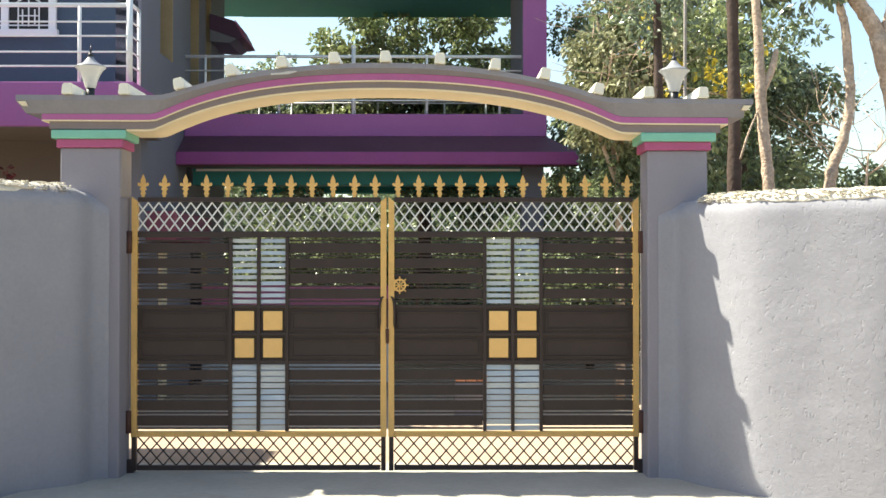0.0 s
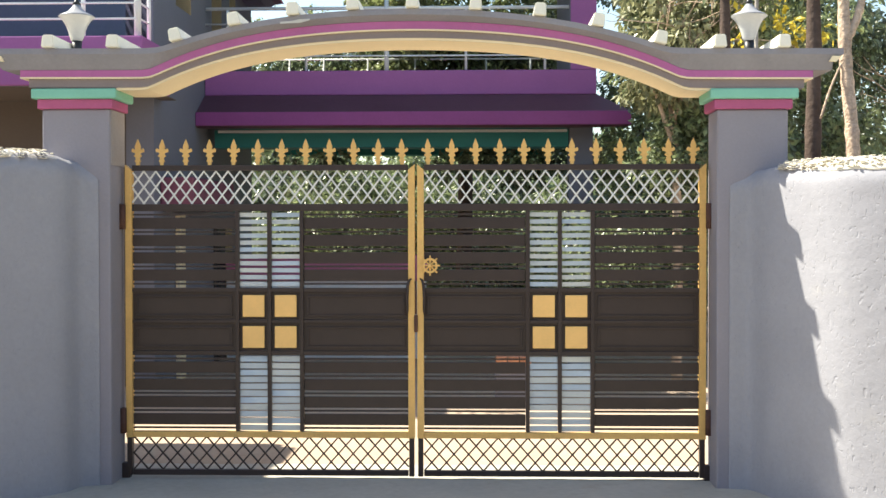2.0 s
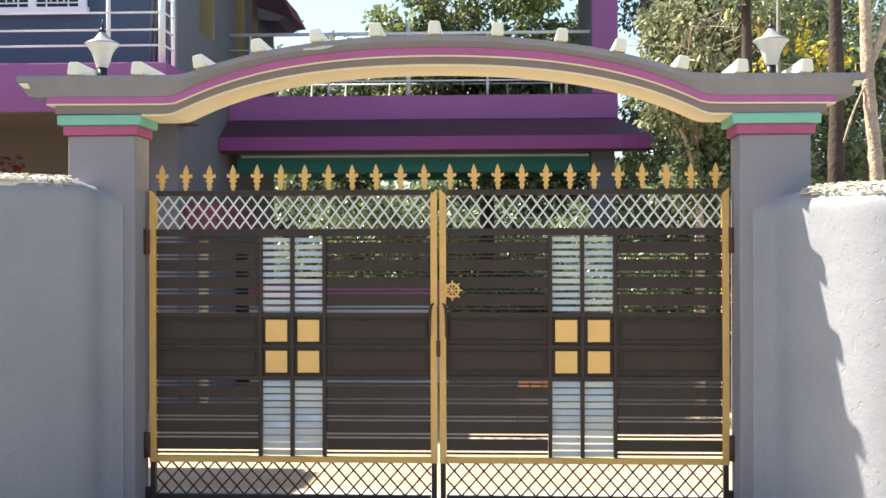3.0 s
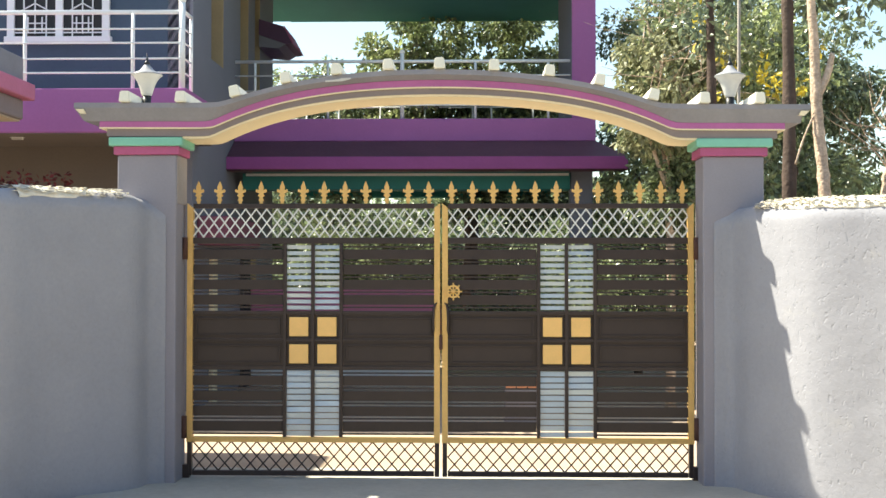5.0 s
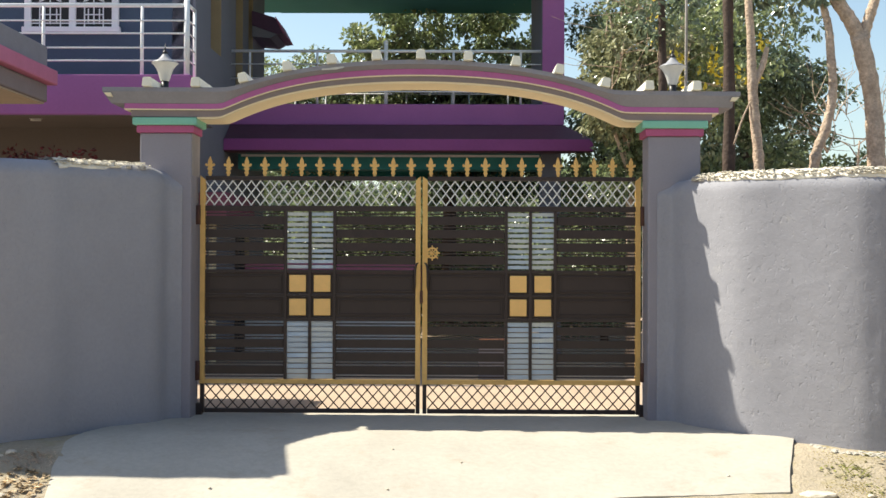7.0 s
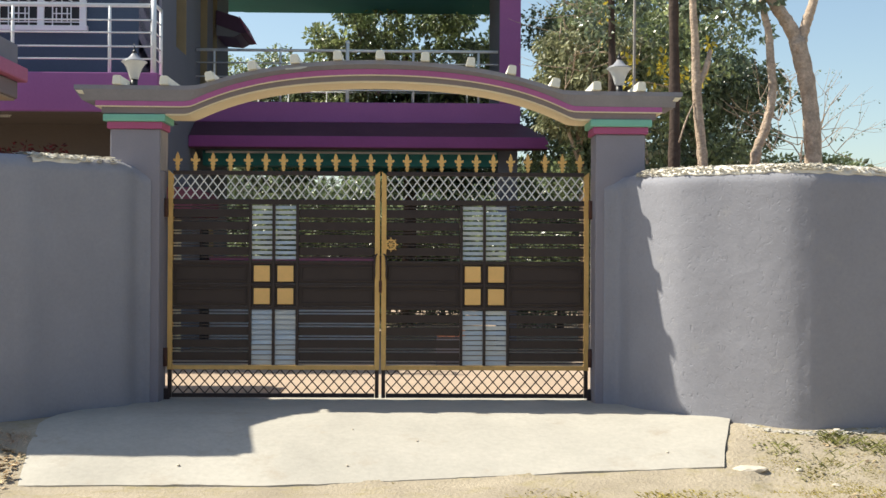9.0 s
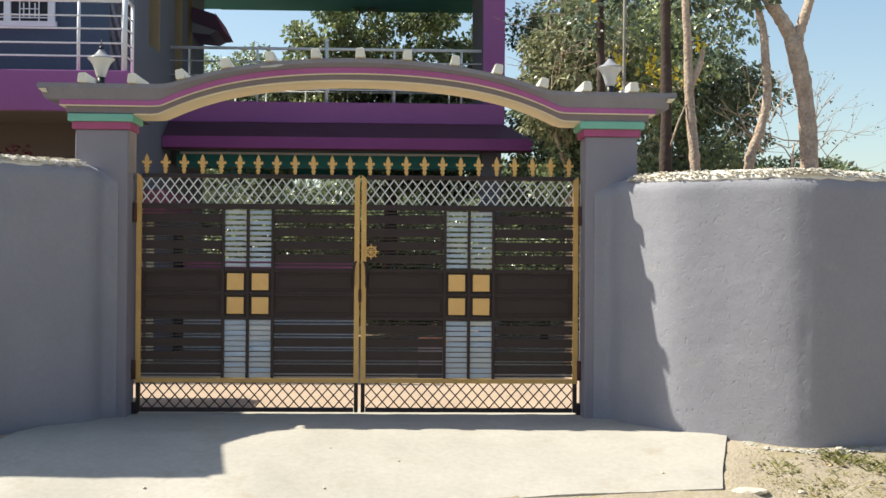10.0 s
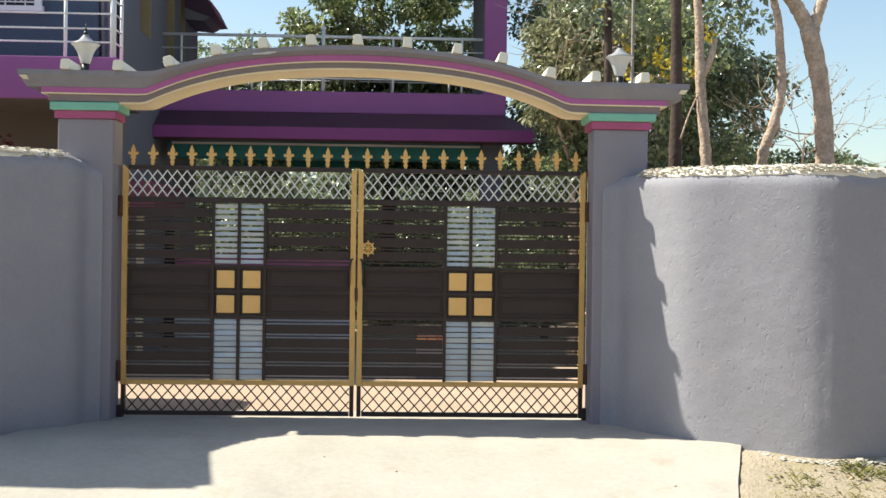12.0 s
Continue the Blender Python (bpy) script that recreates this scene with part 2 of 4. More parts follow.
def smooth(ob):
    for p in ob.data.polygons:
        p.use_smooth = True
    return ob

# ---- ground and ramp ----
ROAD = -0.36


def land(x, y):
    """The height of the open ground: road in front, a bank beside the ramp, level behind the walls."""
    if y > -1.3:
        return -0.10
    k = min(1.0, max(0.0, (-1.3 - y) / 1.25))
    z = -0.10 + (ROAD + 0.10) * k * k * (3 - 2 * k)
    if -12 < x < 12 and y > -9:
        z += 0.035 * noise.noise((x * 1.3, y * 1.3, 0.0)) + 0.018 * noise.noise((x * 4.1, y * 4.1, 3.0))
    if x > 2.3 and y > -2.6:
        k = min(1.0, (x - 2.3) / 0.4) * max(0.0, 1 - max(0.0, x - 2.9) / 0.6)
        z += k * (ramp_height(y) - 0.012 - z)
    return z


def ramp_height(y):
    k = min(1.0, max(0.0, (-1.05 - y) / 1.36))
    return -0.062 - 0.30 * k ** 1.35


def ramp_front(x):
    return -2.44 + 0.31 * max(0.0, (x + 0.6) / 3.1) ** 0.85


def ramp_left(y):
    k = max(0.0, (-0.5 - y) / 1.9)
    return -2.30 - 0.30 * min(1.0, k * 2.4) + 0.24 * k * k


def ramp_right(y):
    k = max(0.0, (-0.5 - y) / 1.9)
    return 2.62 + 0.40 * min(1.0, k * 5.0) - 0.50 * k


bm = bmesh.new()
xs = [-900, -200, -60, -20] + [-12 + 0.2 * i for i in range(44)] + [-3.2 + 0.08 * i for i in range(91)] + [4.2 + 0.2 * i for i in range(40)] + [20, 60, 200, 900]
ys = [-900, -200, -60, -20] + [-12 + 0.2 * i for i in range(46)] + [-2.8 + 0.1 * i for i in range(41)] + [3, 6, 12, 30, 80, 250, 900]
grid = []
for y in ys:
    row = []
    for x in xs:
        z = land(x, y)
        if ramp_left(y) - 0.16 < x < ramp_right(y) + 0.10 and ramp_front(x) - 0.22 < y < -0.3:
            deep = ramp_left(y) + 0.1 < x < ramp_right(y) - 0.1 and y > ramp_front(x) + 0.1
            z = min(z, ramp_height(max(y, ramp_front(x))) - (0.05 if deep else 0.006))
        if -2.7 < x < ramp_right(y) + 0.15 and ramp_front(x) - 0.7 < y <= ramp_front(x) + 0.05:
            k = min(1.0, max(0.0, (ramp_front(x) - y) / 0.7))
            z = z * k + (ramp_height(ramp_front(x)) - 0.010) * (1 - k)
        row.append(bm.verts.new((x, y, z - (0.03 if y > 0 else 0))))
    grid.append(row)
for r0, r1 in zip(grid, grid[1:]):
    for k in range(len(r0) - 1):
        bm.faces.new((r0[k], r0[k + 1], r1[k + 1], r1[k])).smooth = True
solid("ground", bm, SOIL, "dry sandy roadside soil with sparse yellowed grass", "ground", "structure")

bm = bmesh.new()
box(bm, -14, 14, 0.45, 26, -0.20, -0.085)
solid("yard", bm, YARD, "sunlit sandy courtyard behind the gate", "yard", "structure")


bm = bmesh.new()
rows = []
NY, NX = 34, 60
for j in range(NY + 1):
    y = 0.46 - 2.88 * j / NY
    k = max(0.0, (-0.5 - y) / 1.9)
    left, right = ramp_left(y), ramp_right(y)
    row, straight = [], y
    for i in range(NX + 1):
        x = left + (right - left) * i / NX
        y = 0.46 + (ramp_front(x) - 0.46) * (0.46 - straight) / 2.88
        edge = (0.022 * noise.noise((x * 2.1, 7.0, 0.0)) + 0.018 * noise.noise((x * 7.3, 3.0, 0.0))) * k + 0.025 * noise.noise((y * 3.0, 2.0, x * 0.1)) * (1 if i in (0, NX) else 0)
        row.append(bm.verts.new((x + edge, y + edge, ramp_height(y) + 0.008 * noise.noise((x * 2.3, y * 2.3, 1.0)) + 0.004 * noise.noise((x * 9.0, y * 9.0, 5.0)))))
    rows.append(row)
for r0, r1 in zip(rows, rows[1:]):
    for k in range(NX):
        bm.faces.new((r0[k], r0[k + 1], r1[k + 1], r1[k])).smooth = True
rim = [e for e in bm.edges if e.is_boundary]
skirt = bmesh.ops.extrude_edge_only(bm, edges=rim)
for v in skirt["geom"]:
    if isinstance(v, bmesh.types.BMVert):
        v.co.z = -0.5
for e in rim:
    e.smooth = False
solid("ramp", bm, RAMP, "pale cement entrance ramp sloping down to the road", "ramp", "structure")

# unseen block added across the road to hold skylight off the walls and gate
bm = bmesh.new()
box(bm, -26, 26, -20, -16, -0.5, 4.6)
solid("wall_south", bm, OPPOSITE, "unseen brown block added across the road to cut skylight", "wall", "structure")

# ---- compound walls ----


def spline(points, n):
    """A smooth line through the points (Catmull-Rom), n steps a stretch."""
    p = [Vector(q) for q in points]
    p = [2 * p[0] - p[1]] + p + [2 * p[-1] - p[-2]]
    out = []
    for a, b, c, d in zip(p, p[1:], p[2:], p[3:]):
        for i in range(n):
            t = i / n
            out.append(0.5 * ((2 * b) + (c - a) * t + (2 * a - 5 * b + 4 * c - d) * t * t + (3 * b - a - 3 * c + d) * t ** 3))
    return out + [p[-2]]


def compound_wall(name, points, label, thick=0.24, top=1.93, n=14, bare_west=-99.0):
    """A rendered wall along a curved plan, with a trowelled face and a rough cement coping."""
    line = spline(points, n)
    bm = bmesh.new()
    levels = 80
    cols = []
    for i, p in enumerate(line):
        way = (line[min(i + 1, len(line) - 1)] - line[max(i - 1, 0)])
        side = Vector((way.y, -way.x, 0)).normalized()
        side = side if side.y < 0 or abs(side.y) < 0.3 and side.x * (1 if p.x < 0 else -1) > 0 else -side
        face = []
        ht = p.z if p.z else top
        for j in range(levels + 1):
            z = -0.45 + (ht + 0.45) * j / levels
            q = Vector((p.x, p.y, 0))
            wob = 0.0035 * noise.noise((p.x * 3, p.y * 3, z * 3)) + 0.0016 * noise.noise((p.x * 11, p.y * 11, z * 11)) + 0.003 * noise.noise((p.x * 1.5, p.y * 1.5, z * 6.5)) * noise.noise((p.x, p.y, z * 2.0 + 9)) + 0.0012 * noise.noise((p.x * 9, p.y * 9, z * 17))
            rounding = 0.07 * max(0.0, (z - ht + 0.12) / 0.12) ** 2
            q += side * (wob - rounding)
            face.append(bm.verts.new((q.x, q.y, z)))
        back = []
        for z in (ht, -0.45):
            q = Vector((p.x, p.y, 0)) - side * thick
            back.append(bm.verts.new((q.x, q.y, z)))
        cols.append(face + back)
    for c0, c1 in zip(cols, cols[1:]):
        for k in range(len(c0) - 1):
            bm.faces.new((c0[k], c1[k], c1[k + 1], c0[k + 1])).smooth = k < levels
    bm.faces.new(cols[0])
    bm.faces.new(cols[-1][::-1])
    wall = solid(name, bm, GREY_PLASTER, label, "wall", "structure")
    # rough cement coping: flat overlapping dabs over the rounded shoulder
    bm = bmesh.new()
    bed = []
    for i, p in enumerate(line[4:], 4):
        if p.x < bare_west:
            break
        way = (line[min(i + 1, len(line) - 1)] - line[i - 1])
        side = Vector((way.y, -way.x, 0)).normalized()
        side = side if side.y < 0 or abs(side.y) < 0.3 and side.x * (1 if p.x < 0 else -1) > 0 else -side
        ht = (p.z if p.z else top)
        wide = min(1.0, 0.05 + (i - 4) / 46)
        ring = []
        ragged = 0.022 * noise.noise((p.x * 9, p.y * 9, 4.0))
        for inward, rise in ((0.030, -0.060 + ragged), (0.016, -0.048 + ragged), (0.026, -0.030), (0.055, 0.002), (0.10, 0.022), (0.16, 0.028), (0.22, 0.012), (0.235, -0.05)):
            b = 0.008 * noise.noise((p.x * 14, p.y * 14, inward * 30))
            q = Vector((p.x, p.y, 0)) - side * (0.14 + (inward - 0.14) * wide + b)
            ring.append(bm.verts.new((q.x, q.y, ht + rise * wide + b)))
        bed.append(ring)
    for a, b in zip(bed, bed[1:]):
        for k in range(7):
            bm.faces.new((a[k], a[k + 1], b[k + 1], b[k])).smooth = True
    for i, p in enumerate(line[30:], 30):
        way = (line[min(i + 1, len(line) - 1)] - line[i - 1])
        reach = max(0.04, way.length * 0.5)
        way = way.normalized()
        way.z = 0
        side = Vector((way.y, -way.x, 0))
        side = side if side.y < 0 or abs(side.y) < 0.3 and side.x * (1 if p.x < 0 else -1) > 0 else -side
        ht = p.z if p.z else top
        if abs(p.x) > 5.2 or p.x < bare_west:
            continue
        for k in range(int(9 * max(1.0, reach / 0.05))):
            u = random.random()
            inward, drop = (0.018 + 0.04 * u, 0.042 * (1 - u)) if k % 2 else (random.uniform(0.06, 0.22), -0.006)
            q = Vector((p.x, p.y, 0)) + way * random.uniform(-reach, reach) - side * inward
            r = random.uniform(0.007, 0.014)
            m = Matrix.Translation((q.x, q.y, ht - drop + 0.012 + random.uniform(-0.006, 0.012))) @ Euler((random.uniform(-.10, .10), random.uniform(-.10, .10), random.uniform(0, 6))).to_matrix().to_4x4() @ Matrix.Diagonal((r * 1.9, r, r * 0.2, 1))
            bmesh.ops.create_icosphere(bm, subdivisions=1, radius=1.0, matrix=m)
    cap = part("coping", bm, CEMENT_TOP, wall, "rough raw cement coping")
    cap["kind"] = "stuff"
    return wall


compound_wall("wall_east", [(1.93, -0.256, 1.875), (2.05, -0.30, 1.885), (2.13, -0.48, 1.90), (2.25, -0.66, 1.905), (2.45, -0.93, 1.905), (2.8, -1.17, 1.905), (3.1, -1.365, 1.905), (3.28, -1.445, 1.90), (3.46, -1.465, 1.895), (3.9, -1.40, 1.88), (4.6, -1.26, 1.87), (6.5, -1.0, 1.87), (11.0, -0.8, 1.87)],
              "grey plastered curved compound wall with raw cement coping")
compound_wall("wall_west", [(-1.95, -0.256, 1.92), (-2.05, -0.31, 1.95), (-2.12, -0.50, 1.98), (-2.36, -0.71, 1.985), (-2.60, -0.93, 1.985), (-2.78, -1.16, 1.98), (-3.15, -1.40, 1.975), (-4.0, -1.50, 1.96), (-7.0, -1.50, 1.95), (-11.0, -1.50, 1.95)],
              "grey plastered curved compound wall in shade, raw cement coping", bare_west=-2.70)

# ---- gateway: pillars and arch ----


def pillar(name, x0, x1, inner, dz):
    p = thing(name, "grey plastered gate pillar with mint green and magenta cap bands", "pillar", group="gate pillars")
    bm = bmesh.new()
    box(bm, x0, x1, -0.25, 0.05, -0.3, 2.275 + dz, 0.012)
    part("shaft", bm, PILLAR_GREY, p)
    bm = bmesh.new()
    box(bm, x0 - 0.022, x1 + 0.022, -0.272, 0.07, 2.275 + dz, 2.335 + dz, 0.006)
    part("cap_band", bm, PINK, p, "magenta painted band")
    bm = bmesh.new()
    box(bm, x0 - 0.052, x1 + 0.052, -0.30, 0.09, 2.335 + dz, 2.398 + dz, 0.01)
    part("cap_band", bm, GREEN_CAP, p, "mint green painted band")
    return p


west_pillar = pillar("gate_pillar", -2.305, -1.880, 1, 0.0)
bm = bmesh.new()
box(bm, -1.8795, -1.874, -0.236, 0.045, 1.93, 2.272, 0.001)
part("inner_face", bm, INNER_BEIGE, west_pillar, "paler beige upper inner face")
pillar("gate_pillar", 1.856, 2.285, -1, -0.018)


def crown(x):
    return 2.8715 - 0.0766 * x * x - 0.0101 * x ** 4


def arch_top(x):
    z, flat = crown(x), 2.632
    return flat + 0.5 * ((z - flat) + math.sqrt((z - flat) ** 2 + 0.0004))


def sweep(x, rise, flat):
    u = x - 0.01
    z = rise - 0.067 * u * u - 0.0168 * u ** 4
    return flat + 0.5 * ((z - flat) + math.sqrt((z - flat) ** 2 + 0.0002))


def soffit(x):
    return sweep(x, 2.7077, 2.4024) - 0.014


def band(name, low, high, x0, x1, y0, y1, material, parent, label, slope=0.0):
    """A moulding course that follows the arch; slope slants its ends and its front inwards towards the bottom."""
    bm = bmesh.new()
    n = 96
    rings = []
    for i in range(n + 1):
        x = x0 + (x1 - x0) * i / n
        tilt = -0.0053 * (x + 2)
        s = slope if i == 0 else -slope if i == n else 0.0
        ring = []
        for y, z, k in ((y0 + slope * 0.4, low(x), s), (y0, high(x) - (0.035 if slope else 0), 0), (y0, high(x), 0), (y1, high(x), 0), (y1 - slope * 0.4, low(x), s)):
            ring.append(bm.verts.new((x + k, y, z + tilt)))
        rings.append(ring)
    for a, b in zip(rings, rings[1:]):
        for k in range(5):
            bm.faces.new((a[k], a[(k + 1) % 5], b[(k + 1) % 5], b[k]))
    bm.faces.new(rings[0])
    bm.faces.new(rings[-1][::-1])
    return part(name, bm, material, parent, label)


gate_arch = thing("gate_arch", "grey arched gate beam with magenta stripe and cream underside", "arch", (0, 0, 0))
band("top_course", lambda x: sweep(x, 2.806, 2.507) + 0.002, arch_top, -2.585, 2.585, -0.36, 0.20, BAND_GREY, gate_arch, "grey painted top course", 0.15)
band("stripe", lambda x: sweep(x, 2.757, 2.464), lambda x: sweep(x, 2.806, 2.507), -2.42, 2.42, -0.30, 0.16, STRIPE, gate_arch, "magenta stripe")
band("thin_line", lambda x: sweep(x, 2.749, 2.456), lambda x: sweep(x, 2.758, 2.465), -2.42, 2.42, -0.304, 0.164, CREAM, gate_arch, "thin cream line")
band("lower_course", lambda x: sweep(x, 2.7077, 2.4024), lambda x: sweep(x, 2.749, 2.456), -2.37, 2.37, -0.285, 0.145, BAND_BROWN, gate_arch, "grey brown course")
band("underside", soffit, lambda x: sweep(x, 2.7077, 2.4024), -1.83, 1.83, -0.278, 0.137, CREAM, gate_arch, "cream painted underside")
for sg, ex in ((-1, -2.545), (1, 2.545)):
    bm = bmesh.new()
    plate(bm, [(ex - 0.028, 0.0), (ex + 0.030, 0.0), (ex + 0.045 if sg < 0 else ex - 0.005, -0.034), (ex + 0.005 if sg < 0 else ex - 0.045, -0.030)], -0.366, -0.345)
    part("worn_corner", bm, CREAM, gate_arch, "cream worn corner").location = (0, 0, 2.586 - 0.0053 * (ex + 2))
bm = bmesh.new()
scuff = [(-0.80 + 0.06 * k, arch_top(-0.80 + 0.06 * k) - 0.0053 * (1.2 + 0.06 * k)) for k in range(4)]
plate(bm, [(x, z - 0.026 - 0.004 * (k % 2)) for k, (x, z) in enumerate(scuff)] + [(x, z - 0.038 - 0.005 * (k % 3)) for k, (x, z) in reversed(list(enumerate(scuff)))], -0.3625, -0.3595)
part("worn_patch", bm, LAMP_GLASS, gate_arch, "pale worn patch")
for bx in (-2.199, -1.807, -1.42, -1.067, -0.714, -0.354, 0.002, 0.381, 0.763, 1.108, 1.476, 1.832, 2.21):
    x = bx * 1.008
    slope = (arch_top(x + 0.02) - arch_top(x - 0.02)) / 0.04
    b = thing("arch_block", "off-white cement block standing on the arch", "block", (x, -0.1, arch_top(x) - 0.0053 * (x + 2)), "blocks along the arch")
    b.rotation_euler = (0, -0.75 * math.atan(slope), 0)
    bm = bmesh.new()
    side = [(-0.300, 0.003), (-0.294, 0.080), (0.27, 0.078), (0.275, 0.002)]
    va = [bm.verts.new((0.10 * z - 0.040, y, z)) for y, z in side]
    vb = [bm.verts.new((0.040 - 0.10 * z, y, z)) for y, z in side]
    bm.faces.new(va)
    bm.faces.new(vb[::-1])
    for k in range(4):
        bm.faces.new((va[k], vb[k], vb[(k + 1) % 4], va[(k + 1) % 4]))
    bmesh.ops.bevel(bm, geom=list(bm.edges), offset=0.006, segments=2, affect="EDGES")
    part("body", bm, WHITE_BLOCK, b)


def gate_lamp(x, z):
    g = thing("gate_lamp", "small post lamp with flared milky shade and black finial", "lamp", (x, -0.05, z), "lamps on the gate")
    g.scale = (1.14, 1.14, 1.10)
    bm = bmesh.new()
    lathe(bm, [(0.036, 0.0), (0.034, 0.03), (0.026, 0.045), (0.028, 0.085)])
    part("base", bm, BLACK_CAP, g, "black plastic base")
    bm = bmesh.new()
    lathe(bm, [(0.030, 0.085), (0.036, 0.10), (0.047, 0.14), (0.060, 0.175), (0.080, 0.207), (0.098, 0.222), (0.098, 0.226)])
    part("shade", bm, LAMP_GLASS, g, "flared milky acrylic shade")
    bm = bmesh.new()
    lathe(bm, [(0.100, 0.224), (0.085, 0.236), (0.050, 0.252), (0.030, 0.275), (0.016, 0.295)])
    part("hood", bm, LAMP_TOP, g, "grey sloping hood")
    bm = bmesh.new()
    lathe(bm, [(0.016, 0.292), (0.022, 0.302), (0.012, 0.316), (0.006, 0.325), (0.009, 0.333), (0.003, 0.345), (0.002, 0.37)], sides=12)
    part("finial", bm, BLACK_CAP, g, "black finial")


gate_lamp(-2.15, 2.632)
gate_lamp(2.09, 2.609)

# ---- the double gate ----


def gate_leaf(x0, x1, columns, hinge_side):
    """x0, x1: outer faces of the gold stiles; columns: x of the three dark uprights that hold the louvres."""
    g = thing("gate_leaf", "dark brown steel gate leaf with gold stiles, silver louvres and lattice", "gate", group="double gate")
    w = 0.041
    a, b = x0 + w, x1 - w

    def strip(name, xa, xb, za, zb, material, y0=-0.02, y1=0.02, label="", bevel=0.003):
        bm_ = bmesh.new()
        box(bm_, xa, xb, y0, y1, za, zb, bevel)
        return part(name, bm_, material, g, label)

    for xs0, xs1, up in ((x0, a, 1), (b, x1, -1)):
        bm_ = bmesh.new()
        plate(bm_, [(xs0, 0.2), (xs1, 0.2), (xs1, 1.905 if up > 0 else 1.94), (xs0, 1.94 if up > 0 else 1.905)], -0.028, 0.028)
        part("stile", bm_, GOLD, g, "gold painted stile")
        strip("stile_foot", xs0 + 0.004, xs1 - 0.004, -0.045, 0.2, GATE_DARK, -0.024, 0.024)
    strip("top_rail", a + 0.001, b - 0.001, 1.903, 1.938, GATE_DARK)
    strip("lattice_rail", a + 0.001, b - 0.001, 1.645, 1.69, GATE_DARK)
    strip("gold_rail", a + 0.001, b - 0.001, 0.20, 0.237, GOLD, -0.024, 0.024, "gold painted rail")
    strip("bottom_rail", a + 0.001, b - 0.001, -0.043, -0.008, GATE_DARK)
    for za, zb in ((1.128, 1.155), (0.725, 0.754)):
        strip("middle_rail", a + 0.001, b - 0.001, za, zb, GATE_DARK)
    strip("middle_rail", a + 0.001, b - 0.001, 0.930, 0.952, GATE_DARK)
    for c in columns:
        strip("upright", c - 0.0125, c + 0.0125, 0.24, 1.644, GATE_DARK, -0.0235, 0.0235)
    # lattices
    for z0, z1, lean, pitch, wide, material, name in ((1.69, 1.903, 0.162, 0.0775, 0.010, SILVER_LATTICE, "lattice_bar"), (-0.008, 0.20, 0.185, 0.094, 0.0095, GATE_DARK, "lattice_bar")):
        x = a - lean
        while x < b:
            for sgn, ya in ((1, -0.012), (-1, -0.003)):
                p0, p1 = (x, x + lean) if sgn > 0 else (x + lean, x)
                q0, q1 = z0, z1
                if min(p0, p1) < a:
                    k = (a - min(p0, p1)) / lean
                    if k >= 0.98:
                        continue
                    if p0 < p1:
                        p0, q0 = a, z0 + k * (z1 - z0)
                    else:
                        p1, q1 = a, z1 - k * (z1 - z0)
                if max(p0, p1) > b:
                    k = (max(p0, p1) - b) / lean
                    if k >= 0.98:
                        continue
                    if p0 < p1:
                        p1, q1 = b, z1 - k * (z1 - z0)
                    else:
                        p0, q0 = b, z0 + k * (z1 - z0)
                bm_ = bmesh.new()
                bar(bm_, p0, q0, p1, q1, wide, ya, ya + 0.009)
                part(name, bm_, material, g)
            x += pitch
    # slats between uprights
    bays = [(a, columns[0] - 0.0125), (columns[2] + 0.0125, b)]
    for xa, xb in bays:
        for top in (1.623, 0.702):
            for k in range(5):
                zc = top - 0.1105 * k
                strip("thin_slat", xa + 0.002, xb - 0.002, zc - 0.006, zc + 0.006, GATE_DARK, -0.006, 0.006, bevel=0)
                if k < 4:
                    strip("slat", xa + 0.002, xb - 0.002, zc - 0.0915, zc - 0.0190, GATE_DARK, -0.008, 0.008, bevel=0.002)
        # sheet panels with raised frames
        for z0, z1 in ((0.754, 0.930), (0.952, 1.128)):
            strip("sheet_panel", xa, xb, z0 + 0.001, z1 - 0.001, GATE_DARK, -0.004, 0.004, bevel=0)
            fz0, fz1, fx0, fx1 = z0 + 0.02, z1 - 0.02, xa + 0.02, xb - 0.02
            for r in ((fx0, fx1, fz0, fz0 + 0.014), (fx0, fx1, fz1 - 0.014, fz1), (fx0, fx0 + 0.014, fz0 + 0.015, fz1 - 0.015), (fx1 - 0.014, fx1, fz0 + 0.015, fz1 - 0.015)):
                strip("panel_frame", *r, GATE_DARK, -0.014, -0.0045)
    for xa, xb in ((columns[0] + 0.0125, columns[1] - 0.0125), (columns[1] + 0.0125, columns[2] - 0.0125)):
        for z0, z1, deep in ((1.157, 1.643, 0.0275), (0.239, 0.723, 0.0345)):
            n = 11
            for k in range(n):
                zc = z0 + (z1 - z0) * (k + 0.5) / n
                bm_ = bmesh.new()
                bmesh.ops.create_cube(bm_, size=1.0, matrix=pose((xa + xb) / 2, random.uniform(-0.002, 0.002), zc, random.uniform(-14, 5), random.uniform(-0.7, 0.7)) @ Matrix.Diagonal((xb - xa - 0.003, 0.003, deep, 1)))
                part("louvre", bm_, SILVER, g, "silver louvre slat")
        for z0, z1 in ((0.754, 0.930), (0.952, 1.128)):
            strip("backing", xa, xb, z0 + 0.001, z1 - 0.001, GATE_DARK, 0.002, 0.006, bevel=0)
            zc, xc = (z0 + z1) / 2, (xa + xb) / 2
            strip("amber_plate", xc - 0.070, xc + 0.070, zc - 0.070, zc + 0.070, YELLOW_TILE, -0.016, 0.001, "square amber plate", 0.004)
    # spear heads
    first, last = (-1.776, -0.084) if x0 < -1 else (0.081, 1.751)
